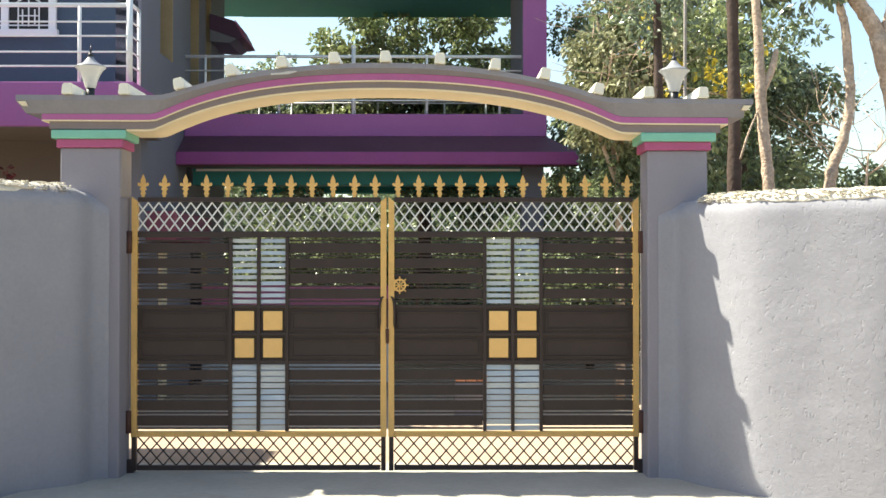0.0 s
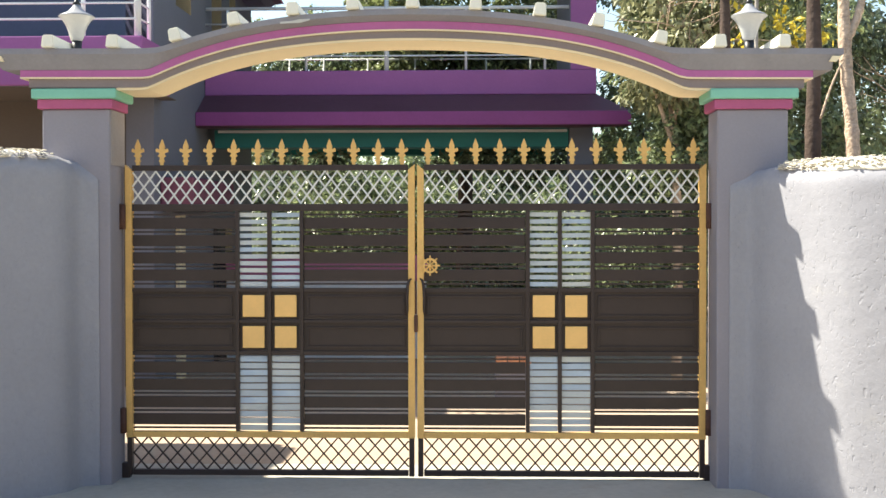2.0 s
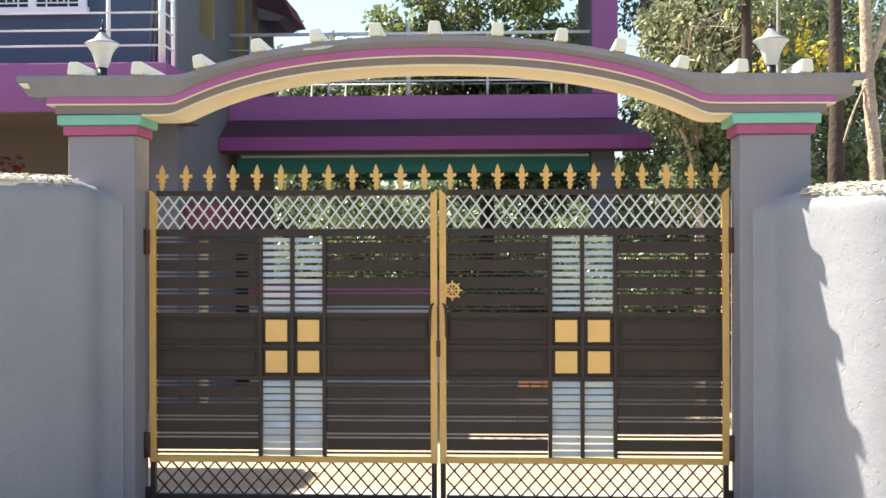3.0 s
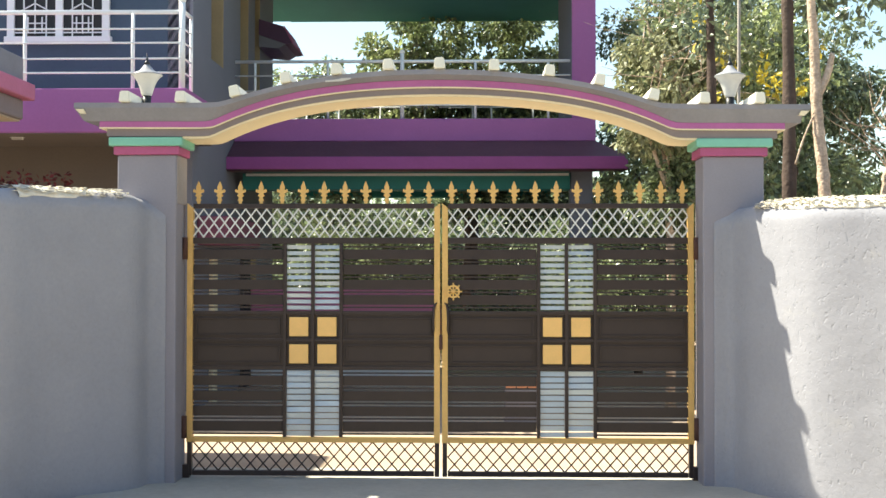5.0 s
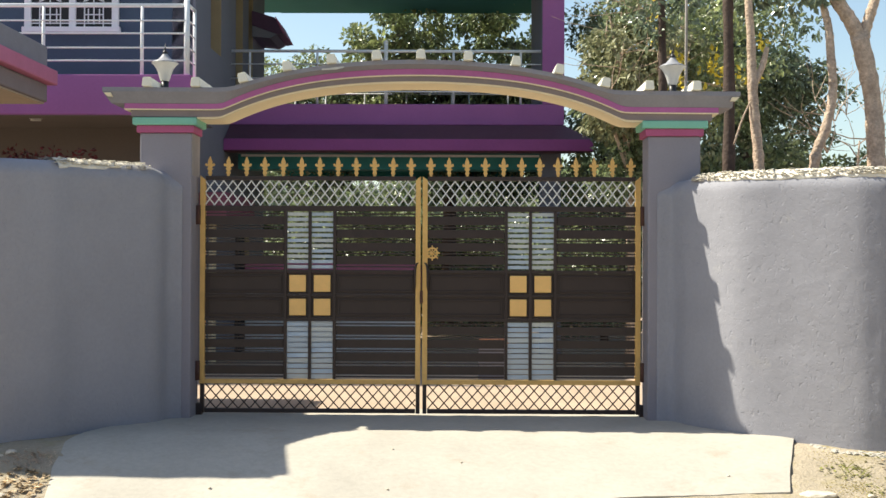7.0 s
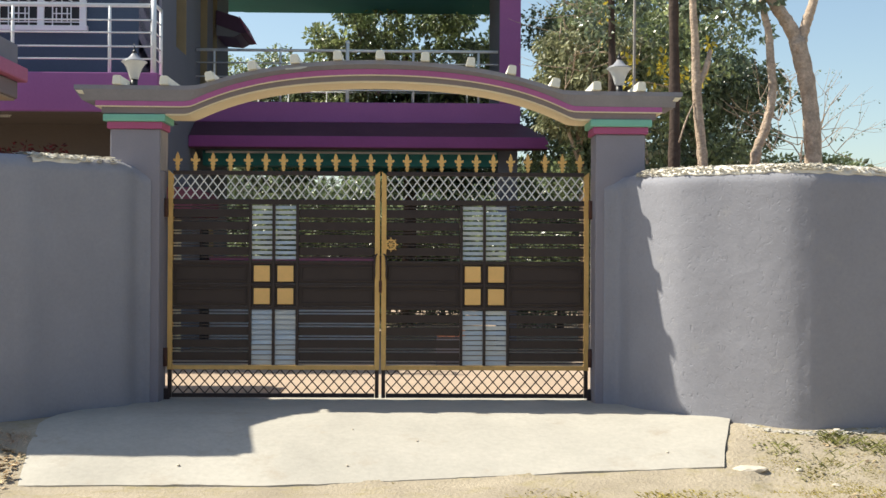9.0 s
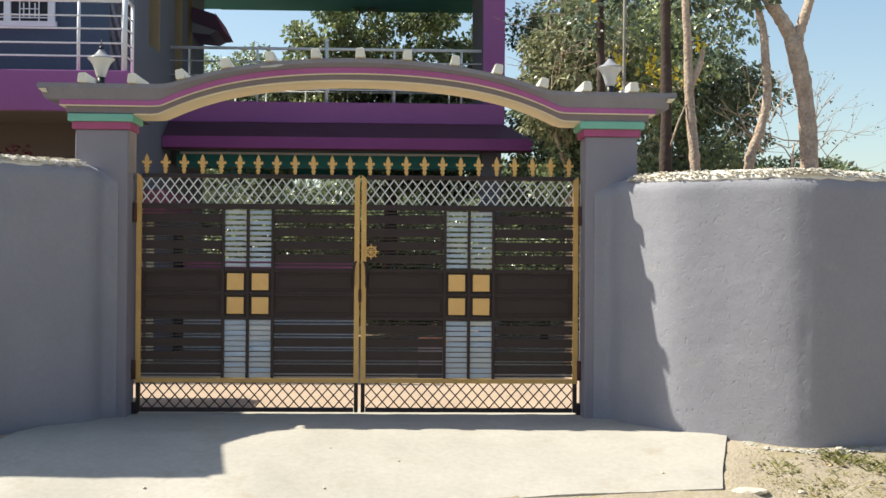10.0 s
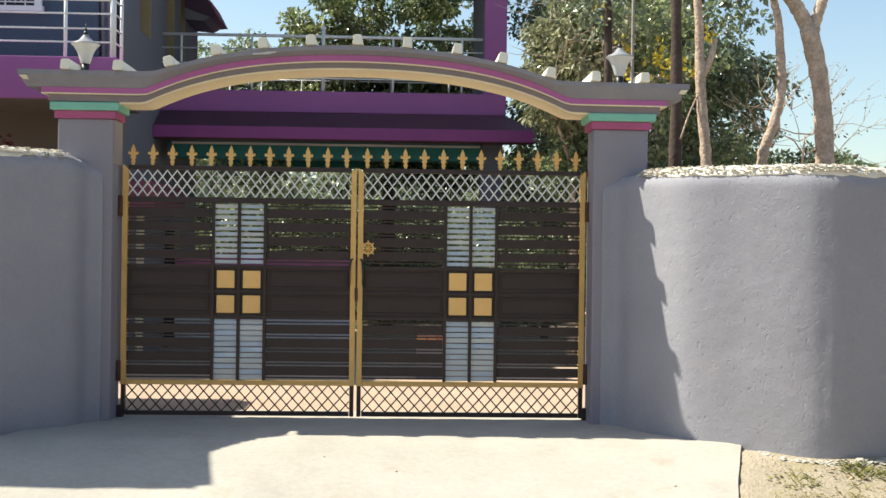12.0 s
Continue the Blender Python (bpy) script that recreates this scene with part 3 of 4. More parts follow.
    half = [(0.010, 0.0), (0.012, 0.02), (0.020, 0.028), (0.012, 0.038), (0.013, 0.052), (0.026, 0.060), (0.014, 0.074), (0.022, 0.082), (0.038, 0.086), (0.040, 0.100), (0.032, 0.110), (0.026, 0.102), (0.016, 0.104), (0.018, 0.122), (0.009, 0.145), (0.0, 0.168)]
    outline = half + [(-x, z) for x, z in half[-2::-1]]
    bm_ = bmesh.new()
    plate(bm_, outline, -0.009, 0.009)
    data = mesh_of("spear_head", bm_, GOLD)
    for k in range(12):
        piece("spear_head", data, g, pose(first + (last - first) * k / 11, 0, 1.937, 0, random.uniform(-1.5, 1.5), 0))
    # hinges
    hx = x0 - 0.014 if hinge_side < 0 else x1 + 0.016
    for z in (1.61, 0.31):
        bm_ = bmesh.new()
        tube(bm_, [(hx, -0.045, z - 0.08), (hx, -0.045, z + 0.08)], 0.022, 12)
        part("hinge", bm_, RUST, g, "rusty brown hinge")
    bm_ = bmesh.new()
    box(bm_, hx - 0.025, hx + 0.035, -0.03, 0.03, -0.065, 0.035, 0.006)
    part("pivot_block", bm_, GATE_DARK, g)
    return g


left_leaf = gate_leaf(-1.853, -0.004, (-1.137, -0.932, -0.725), -1)
right_leaf = gate_leaf(0.012, 1.832, (0.712, 0.915, 1.122), 1)
# wheel ornament and latch
bm = bmesh.new()
for k in range(40):
    a0, a1 = 2 * math.pi * k / 40, 2 * math.pi * (k + 1) / 40
    plate(bm, [(0.034 * math.cos(a0), 0.034 * math.sin(a0)), (0.048 * math.cos(a0), 0.048 * math.sin(a0)), (0.048 * math.cos(a1), 0.048 * math.sin(a1)), (0.034 * math.cos(a1), 0.034 * math.sin(a1))], -0.045, -0.03)
for k in range(8):
    c, s = math.cos(math.pi * k / 4), math.sin(math.pi * k / 4)
    bar(bm, 0.008 * c, 0.008 * s, 0.064 * c, 0.064 * s, 0.010, -0.043, -0.032)
wheel = part("wheel_ornament", bm, GOLD, right_leaf, "gold spoked wheel ornament")
wheel.location = (0.094, 0, 1.298)
bm = bmesh.new()
lathe(bm, [(0.014, 0), (0.014, 0.03), (0.006, 0.034)], sides=12)
hub = part("hub", bm, GOLD, wheel)
hub.matrix_basis = pose(0, -0.03, 0, 90)
for leaf, x, sg in ((left_leaf, -0.036, -1), (right_leaf, 0.042, 1)):
    bm = bmesh.new()
    tube(bm, [(x - 0.012 * sg, -0.034, 1.215), (x + 0.002 * sg, -0.040, 1.205), (x + 0.012 * sg, -0.044, 1.17), (x + 0.015 * sg, -0.046, 1.09), (x + 0.014 * sg, -0.044, 1.02), (x + 0.016 * sg, -0.034, 0.985)], [0.005, 0.008, 0.010, 0.009, 0.009, 0.005], 8)
    part("pull_handle", bm, GATE_DARK, leaf, "dark iron pull handle")
bm = bmesh.new()
box(bm, -0.008, 0.016, -0.046, -0.020, 0.875, 0.985, 0.008)
part("latch", bm, RUST, right_leaf, "dark iron latch")
bm = bmesh.new()
tube(bm, [(0.002, -0.030, 1.20), (0.004, -0.036, 1.10), (0.004, -0.034, 0.99)], 0.006, 8)
part("bolt", bm, RUST, right_leaf)

# ---- house behind the gate ----
SIDE_X = -2.43  # face of the left block that looks over the porch
house = thing("house", "two-storey house in purple, navy and grey paint with teal beams", "house")


def hpart(name, x0, x1, y0, y1, z0, z1, material, label="", bevel=0.01, parent=None):
    bm_ = bmesh.new()
    box(bm_, x0, x1, y0, y1, z0, z1, bevel)
    return part(name, bm_, material, parent or house, label)


hpart("upper_wall", -9.0, SIDE_X - 0.02, 2.56, 2.76, 3.06, 5.4, NAVY, "navy painted upper wall")
hpart("ground_floor_wall", -9.0, SIDE_X - 0.02, 2.80, 3.0, -0.1, 3.0, SHADE_PAINT, "brown-grey ground floor wall with shade put into its colour")
hpart("back_wall", -9.0, SIDE_X - 0.2, 6.85, 7.05, -0.1, 5.4, HOUSE_GREY)
hpart("balcony_slab", -9.0, -2.285, 1.70, 2.55, 2.662, 3.055, PURPLE, "purple balcony edge")
# thin dark sheet that paints in the shade below the slab
hpart("balcony_soffit", -9.0, -2.29, 1.71, 2.79, 2.654, 2.661, SHADE_PAINT, "thin sheet painted dark as shade under the balcony", 0)
hpart("porch_slab", SIDE_X + 0.004, 1.563, 4.5, 8.6, 2.884, 3.134, PURPLE, "purple porch slab edge")
hpart("porch_beam", -2.34, 1.285, 4.55, 4.85, 2.355, 2.535, TEAL, "teal beam under the porch", 0.006)
hpart("porch_beam", -2.34, 1.285, 8.2, 8.5, 2.50, 2.62, TEAL, "teal beam under the porch", 0.006)
# pale strip painted in for light along the beam's top edge
hpart("beam_moulding", -2.30, 1.27, 4.535, 4.548, 2.505, 2.532, PALE_WALL, "thin pale strip painted as the lit beam edge", 0.002)
hpart("porch_ceiling", SIDE_X + 0.01, 1.55, 4.86, 8.5, 2.63, 2.88, TEAL, "", 0)
hpart("porch_column", 1.29, 1.535, 4.56, 4.84, -0.1, 2.88, HOUSE_GREY, "grey lower porch column")
hpart("upper_column", 1.305, 1.564, 4.50, 4.54, 3.136, 5.03, PURPLE, "purple upper column face", 0.004)
hpart("upper_column", 1.300, 1.560, 4.544, 6.7, 3.136, 5.03, HOUSE_GREY, "grey fin behind the purple column face", 0.004)
hpart("roof_slab", SIDE_X + 0.01, 1.80, 3.9, 8.5, 5.035, 5.25, TEAL, "teal underside of the roof")
hpart("roof_slab", -9.0, SIDE_X + 0.3, 7.06, 8.49, 5.04, 5.245, TEAL, "teal underside of the roof")
bm = bmesh.new()
sec = [(4.497, 2.882), (4.12, 2.679), (4.10, 2.540), (4.14, 2.526), (4.497, 2.545)]
ra = [bm.verts.new((SIDE_X + 0.004, y, z)) for y, z in sec]
rb = [bm.verts.new((1.562 + (0.30 if y < 4.4 else 0.0), y, z)) for y, z in sec]
bm.faces.new(ra)
bm.faces.new(rb[::-1])
for k in range(5):
    bm.faces.new((ra[k], rb[k], rb[(k + 1) % 5], ra[(k + 1) % 5]))
canopy = part("canopy", bm, MAROON, house, "dark maroon sloping canopy")
hpart("fascia", SIDE_X + 0.004, 1.866, 4.08, 4.098, 2.542, 2.676, MAGENTA_EDGE, "magenta fascia board", 0.004, canopy)

# the side wall that looks over the porch, with tall openings through it
openings = [(3.35, 3.95, 3.6, 5.3), (4.85, 5.35, 3.3, 5.2), (5.75, 6.1, 3.3, 5.0)]
edges_y = [2.56] + [v for o in openings for v in o[:2]] + [7.04]
for k in range(0, len(edges_y), 2):
    hpart("side_wall", SIDE_X - 0.24, SIDE_X, edges_y[k], edges_y[k + 1], -0.1, 5.4, HOUSE_GREY, "blue-grey side wall", 0)
for y0, y1, z0, z1 in openings:
    hpart("side_wall", SIDE_X - 0.24, SIDE_X, y0, y1, -0.1, z0, HOUSE_GREY, "blue-grey wall below a window", 0)
    hpart("side_wall", SIDE_X - 0.24, SIDE_X, y0, y1, z1, 5.4, HOUSE_GREY, "blue-grey wall above a window", 0)
    w = hpart("window", SIDE_X - 0.20, SIDE_X - 0.17, y0, y1, z0, z1, DARK, "dark glazed side window", 0)
    hpart("window_frame", SIDE_X - 0.168, SIDE_X - 0.002, y1 - 0.03, y1 - 0.002, z0, z1, FRAME_TAN, "tan window frame", 0.004, w)
    hpart("window_frame", SIDE_X - 0.168, SIDE_X - 0.1, y0 + 0.002, y0 + 0.05, z0, z1, FRAME_TAN, "tan window frame", 0.004, w)
# dark door, cream pilaster and a red hood low in the side wall, placed to fit the view through the gate
door = hpart("door", SIDE_X + 0.002, SIDE_X + 0.045, 4.88, 5.28, -0.08, 1.62, DARK, "dark side door", 0.008)
for z0, z1 in ((0.15, 0.75), (0.88, 1.5)):
    hpart("door_panel", SIDE_X + 0.046, SIDE_X + 0.060, 4.95, 5.21, z0, z1, DARK, "", 0.006, door)
hpart("door_frame", SIDE_X + 0.002, SIDE_X + 0.05, 5.36, 5.62, -0.08, 1.62, FRAME_TAN, "tan door frame", 0.006)
hpart("pilaster", SIDE_X + 0.002, SIDE_X + 0.05, 3.28, 3.48, -0.08, 1.66, CREAM, "cream pilaster", 0.006)
hpart("door_hood", SIDE_X + 0.002, SIDE_X + 0.30, 2.75, 4.5, 1.70, 1.98, HOOD_RED, "dull red hood placed to fit the view through the lattice", 0.015)
# sloping shade over the far side window
bm = bmesh.new()
plate(bm, [(SIDE_X, 4.56), (SIDE_X + 0.30, 4.47), (SIDE_X + 0.41, 4.26), (SIDE_X + 0.34, 4.25), (SIDE_X, 4.37)], 6.0, 6.9)
eave = part("window_shade", bm, EAVE_PURPLE, house, "dark purple sloping window shade")
bm = bmesh.new()
plate(bm, [(SIDE_X + 0.303, 4.475), (SIDE_X + 0.316, 4.475), (SIDE_X + 0.427, 4.262), (SIDE_X + 0.414, 4.258)], 5.99, 6.91)
part("shade_edge", bm, PINK, eave, "magenta edge")
bm = bmesh.new()
plate(bm, [(SIDE_X + 0.001, 4.366), (SIDE_X + 0.33, 4.25), (SIDE_X + 0.24, 4.20), (SIDE_X + 0.001, 4.22)], 6.01, 6.89)
part("shade_underside", bm, HOUSE_GREY, eave, "grey underside")

# front window with grille in the navy wall
win = thing("window_1", "white double window with white iron grille in navy wall", "window", kind="structure")
WY = 2.545
wx0, wx1, wz0, wz1 = -4.20, -3.22, 3.62, 4.75


def wpart(name, x0, x1, z0, z1, material, y0=WY - 0.03, y1=WY + 0.012, label=""):
    bm_ = bmesh.new()
    box(bm_, x0, x1, y0, y1, z0, z1, 0.004)
    return part(name, bm_, material, win, label)


for x0, x1 in ((wx0, wx0 + 0.07), (-3.735, -3.665), (wx1 - 0.07, wx1)):
    wpart("window_frame", x0, x1, wz0, wz1, WHITE_FRAME)
wpart("window_frame", wx0 + 0.071, wx1 - 0.071, wz1 - 0.07, wz1, WHITE_FRAME)
wpart("window_sill", wx0 - 0.02, wx1 + 0.02, wz0 - 0.005, wz0 + 0.05, WHITE_FRAME, WY - 0.05)
for x0, x1 in ((wx0 + 0.07, -3.735), (-3.665, wx1 - 0.07)):
    wpart("pane", x0, x1, wz0 + 0.05, wz1 - 0.07, DARK, WY - 0.004, WY + 0.008, "dark glass pane")
    c = (x0 + x1) / 2
    rods = [(x0 + 0.09, 3.67, x0 + 0.09, 4.68), (x1 - 0.09, 3.67, x1 - 0.09, 4.68), (c, 3.70, c, 4.68), (x0 + 0.13, 3.72, x0 + 0.13, 3.86), (x1 - 0.13, 3.72, x1 - 0.13, 3.86),
            (x0 + 0.09, 3.80, x1 - 0.09, 3.80), (x0, 3.71, x1, 3.71), (x0, 3.92, x1, 3.92), (c, 3.99, x0 + 0.03, 3.90), (c, 3.99, x1 - 0.03, 3.90), (x0, 4.15, x1, 4.15)]
    for xa, za, xb, zb in rods:
        bm = bmesh.new()
        bar(bm, xa, za, xb, zb, 0.011, WY - 0.022, WY - 0.012)
        part("grille_bar", bm, WHITE_FRAME, win)


def railing(name, label, posts, y, z0, top, levels, r_post=0.02, r_top=0.022, tall=(), x_start=None, x_end=None):
    rail = thing(name, label, "railing")
    for x in posts:
        bm_ = bmesh.new()
        up = top + (0.09 if x in tall else 0.0)
        rr = r_post * (1.7 if x in tall else 1.0)
        tube(bm_, [(x, y, z0), (x, y, up)], rr, 10)
        post = part("post", bm_, STEEL, rail)
        if x in tall:
            bm_ = bmesh.new()
            bmesh.ops.create_uvsphere(bm_, u_segments=12, v_segments=8, radius=rr * 1.25, matrix=Matrix.Translation((x, y, up + rr * 0.6)))
            part("knob", bm_, STEEL, post)
    x0, x1 = x_start or posts[0], x_end or posts[-1]
    bm_ = bmesh.new()
    tube(bm_, [(x0, y, top), (x1, y, top)], r_top, 10)
    part("top_rail", bm_, STEEL, rail)
    for z in levels:
        bm_ = bmesh.new()
        tube(bm_, [(x0, y - 0.02, z), (x1, y - 0.02, z)], 0.0085, 8)
        part("rail_rod", bm_, STEEL, rail)
    return rail


front_rail = railing("balcony_railing", "stainless steel railing along the purple balcony", (-7.0, -5.7, -4.7, -3.737, -2.774, -2.337), 1.76, 3.055, 3.734, (3.195, 3.32, 3.459, 3.584), 0.017, 0.020, (-2.337,))
for z in (3.195, 3.32, 3.459, 3.584, 3.734):
    bm = bmesh.new()
    tube(bm, [(-2.318, 1.76, z), (-2.318, 2.02, z)], 0.0085 if z < 3.7 else 0.018, 8)
    part("rail_rod", bm, STEEL, front_rail)
bm = bmesh.new()
tube(bm, [(-2.318, 2.02, 3.055), (-2.318, 2.02, 3.734)], 0.017, 10)
part("post", bm, STEEL, front_rail)
terrace_rail = railing("terrace_railing", "thin stainless steel railing along the front of the porch terrace", (-2.208, -1.396, -0.57, 0.242, 1.048), 4.58, 3.134, 3.78, (3.29, 3.45, 3.62), 0.014, 0.018, (-0.57,), SIDE_X, 1.29)
back_rail = railing("terrace_railing", "thin stainless steel railing along the back of the porch terrace", (-2.17, -1.71, -1.12, -0.487, 0.196, 0.46, 1.05), 8.4, 3.134, 3.79, (3.29, 3.45, 3.62), 0.014, 0.011, (), SIDE_X, 1.5)

# low parapet of the veranda with a magenta coping
parapet = thing("veranda_parapet", "low pale grey veranda parapet with magenta coping", "parapet")
bm = bmesh.new()
box(bm, SIDE_X + 0.07, -0.2, 5.2, 5.35, -0.09, 0.962, 0.006)
part("wall", bm, PALE_WALL, parapet, "pale grey wall")
bm = bmesh.new()
box(bm, SIDE_X + 0.07, -0.18, 5.17, 5.38, 0.964, 1.24, 0.01)
part("coping", bm, LILAC, parapet, "magenta coping")

# the house is set back and enlarged about the camera's eye, to fit the view from there
CAMERA_EYE, GROW = Vector((0.28, -8.87, 1.437)), 1.16
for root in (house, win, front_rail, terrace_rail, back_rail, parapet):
    root.location, root.scale = CAMERA_EYE * (1 - GROW), (GROW, GROW, GROW)

# made-up low plinth, placed so its bricks show as an orange strip through the gate
plinth = thing("plinth", "made-up grey plinth with terracotta bricks, fitted to the view", "plinth", (0.71, 3.42, -0.086))
bm = bmesh.new()
box(bm, -0.17, 0.17, -0.11, 0.11, 0.0, 0.368, 0.008)
part("base", bm, HOUSE_GREY, plinth, "grey cement base")
bm = bmesh.new()
box(bm, -0.051, 0.051, -0.105, 0.105, 0.0, 0.085, 0.005)
brick = mesh_of("brick", bm, TERRACOTTA)
for k in range(3):
    piece("brick", brick, plinth, pose(-0.108 + 0.108 * k, 0, 0.369, 0, 0, 1.5 * k - 2))

# portico roof that reaches out over the western wall
porch = thing("portico_roof", "grey portico roof edge with magenta drip band and beige underside", "roof")
for name, x1, ye, z0, z1, material, label in (("top_course", -3.80, 1.9, 3.13, 3.36, BAND_GREY, "grey top course"), ("drip_band", -3.72, 1.98, 2.98, 3.128, LILAC, "magenta drip band"), ("lower_course", -3.80, 1.9, 2.80, 2.978, BAND_BROWN, "grey-brown lower course"), ("underside", -3.82, 1.88, 2.78, 2.798, BEIGE, "beige underside")):
    bm = bmesh.new()
    box(bm, -7.6, x1, -1.22 - (ye - 1.9), ye, z0, z1, 0.015)
    part(name, bm, material, porch, label)
for px, py in ((-5.6, -0.9), (-5.6, 1.3), (-7.4, -0.9), (-7.4, 1.3)):
    bm = bmesh.new()
    box(bm, px - 0.14, px + 0.14, py - 0.14, py + 0.14, -0.12, 2.779, 0.012)
    part("column", bm, PILLAR_GREY, porch, "grey portico column")

# small fitting under the balcony
fitting = thing("ceiling_light", "small white light fitting under the purple balcony", "light", (-4.55, 3.72, 2.858))
bm = bmesh.new()
box(bm, -0.07, 0.07, -0.03, 0.03, -0.012, 0.0, 0.003)
part("base", bm, WHITE_FRAME, fitting)
bm = bmesh.new()
box(bm, -0.06, 0.06, -0.022, 0.022, -0.035, -0.013, 0.008)
part("diffuser", bm, LAMP_GLASS, fitting)

# ---- trees ----


def leaves(name, clumps, per, size, material, parent, droop=0.35, seed=1, label=""):
    """A crown of single folded leaves, spread through lobes (x, y, z, radius)."""
    rng = np.random.default_rng(seed)
    verts, faces = [], []
    for cx, cy, cz, r in clumps:
        n = int(2.2 * per * (r / 0.4) ** 2)
        d = rng.normal(size=(n, 3))
        d /= np.linalg.norm(d, axis=1)[:, None]
        p = d * (r * rng.uniform(0.25, 1.0, n) ** 0.55)[:, None] * np.array([1.0, 1.0, 0.8])
        p += np.array([cx, cy, cz])
        way = d + rng.normal(size=(n, 3)) * 0.7
        way[:, 2] -= droop + rng.uniform(0, 0.5, n)
        way /= np.linalg.norm(way, axis=1)[:, None]
        side = np.cross(way, rng.normal(size=(n, 3)))
        side /= np.linalg.norm(side, axis=1)[:, None] + 1e-9
        up = np.cross(side, way)
        ln = 0.66 * size * rng.uniform(0.6, 1.3, n)[:, None]
        wd = ln * rng.uniform(0.20, 0.30, n)[:, None]
        a, b, c = p, p + way * ln * 0.5 + side * wd - up * wd * 0.35, p + way * ln - up * ln * 0.12
        e = p + way * ln * 0.5 - side * wd - up * wd * 0.35
        m = p + way * ln * 0.5
        k = len(verts)
        for i in range(n):
            verts += [tuple(a[i]), tuple(b[i]), tuple(c[i]), tuple(e[i]), tuple(m[i])]
        for i in range(n):
            j = k + 5 * i
            faces += [(j, j + 1, j + 4), (j + 1, j + 2, j + 4), (j, j + 4, j + 3), (j + 4, j + 2, j + 3)]
    me = bpy.data.meshes.new(name)
    me.from_pydata(verts, [], faces)
    me.materials.append(material)
    ob = new(name, me)
    ob.parent = parent
    return tagged(ob, label, kind="stuff")


def lobes(rng, centre, spread, n, r0, r1):
    return [(centre[0] + rng.normal() * spread[0], centre[1] + rng.normal() * spread[1], centre[2] + rng.normal() * spread[2], rng.uniform(r0, r1)) for _ in range(n)]


def clear(lobe_list, x_low, z_split, x_high):
    """Leaves out lobes that would hang in front of the porch."""
    return [b for b in lobe_list if b[0] - b[3] * 0.9 > (x_low if b[2] < z_split else x_high)]


def trunk(parent, points, radii, material=None, n=8, name="trunk"):
    line = spline([Vector(p) for p in points], n)
    k = len(line) - 1
    rr = [float(np.interp(i / k * (len(radii) - 1), range(len(radii)), radii)) * (1 + 0.16 * noise.noise((i * 0.9, radii[0] * 50, points[0][0])) + (0.13 if i % 7 == 3 and radii[0] < 0.1 else 0.0)) for i in range(k + 1)]
    bm_ = bmesh.new()
    tube(bm_, [(p.x, p.y, p.z) for p in line], rr, 10)
    return part(name, bm_, material or BARK, parent)


def twigs(parent, starts, seed, reach=0.6, r=0.008, material=None, count=3, name="twig"):
    """Forking thin twigs that leave the given places."""
    rng = random.Random(seed)
    ends = []
    bm_ = bmesh.new()
    for s in starts:
        for _ in range(count):
            p = Vector(s)
            d = Vector((rng.uniform(-1, 1), rng.uniform(-0.5, 0.5), rng.uniform(-0.1, 1.0))).normalized()
            pts = [p.copy()]
            for _ in range(5):
                d = (d + Vector((rng.uniform(-.4, .4), rng.uniform(-.3, .3), rng.uniform(-.3, .3)))).normalized()
                p = p + d * reach / 5 * rng.uniform(0.7, 1.3)
                pts.append(p.copy())
            tube(bm_, pts, [r * (1 - 0.15 * i) for i in range(6)], 5)
            ends += [tuple(q) for q in pts[2:]]
            q = pts[3]
            d2 = (d + Vector((rng.uniform(-1, 1), 0, rng.uniform(-.6, .6)))).normalized()
            tube(bm_, [q, q + d2 * reach * 0.2, q + d2 * reach * 0.4 + Vector((0, 0, 0.04))], [r * 0.6, r * 0.45, r * 0.25], 5)
            ends.append(tuple(q + d2 * reach * 0.4))
    part(name, bm_, material or BARK, parent)["kind"] = "stuff"
    return ends


def tree(label, at):
    return thing("tree", label, "tree", (0, 0, 0), "trees behind the wall")


rng = np.random.default_rng(4)
TY = 1.3
# bare forked trunk in the open sky
t1 = tree("bare forked tree with smooth brown bark and few leaves", (4.6, TY))
trunk(t1, [(4.260, TY, -0.120), (4.246, TY, 1.210), (4.244, TY, 2.173), (4.197, TY, 2.830), (4.080, TY, 3.370)], [0.11, 0.10, 0.088, 0.082, 0.088])
trunk(t1, [(4.098, TY, 3.298), (4.008, TY, 3.496), (3.819, TY, 3.784), (3.603, TY, 4.180), (3.333, TY, 4.810)], [0.075, 0.068, 0.062, 0.055, 0.03], name="limb")
trunk(t1, [(4.098, TY, 3.280), (4.170, TY, 3.532), (4.251, TY, 3.793), (4.341, TY, 4.270), (4.413, TY, 4.990)], [0.06, 0.050, 0.044, 0.04, 0.02], name="limb")
sapling = tree("low twiggy sapling with a few small leaves", (5.2, 5.0))
trunk(sapling, [(5.15, 5.0, -0.1), (5.2, 5.0, 1.2), (5.25, 5.0, 2.1), (5.3, 5.0, 2.75)], [0.03, 0.025, 0.02, 0.010])
tips = twigs(sapling, [(4.9, 5.0, 2.6), (5.3, 5.0, 2.5), (5.0, 5.0, 3.0), (5.5, 5.3, 2.8)], 5, 0.9, 0.010, count=3)
leaves("crown", [(x, y, z, 0.07) for x, y, z in tips[::3]], 60, 0.09, LEAF_DARK, sapling, seed=3, label="few dark leaves at the twig ends")
fine = twigs(sapling, [(5.3, 5.2, 2.7), (5.6, 5.2, 2.9), (5.2, 5.2, 3.1), (5.8, 5.2, 2.6)], 15, 0.85, 0.0055, count=4)
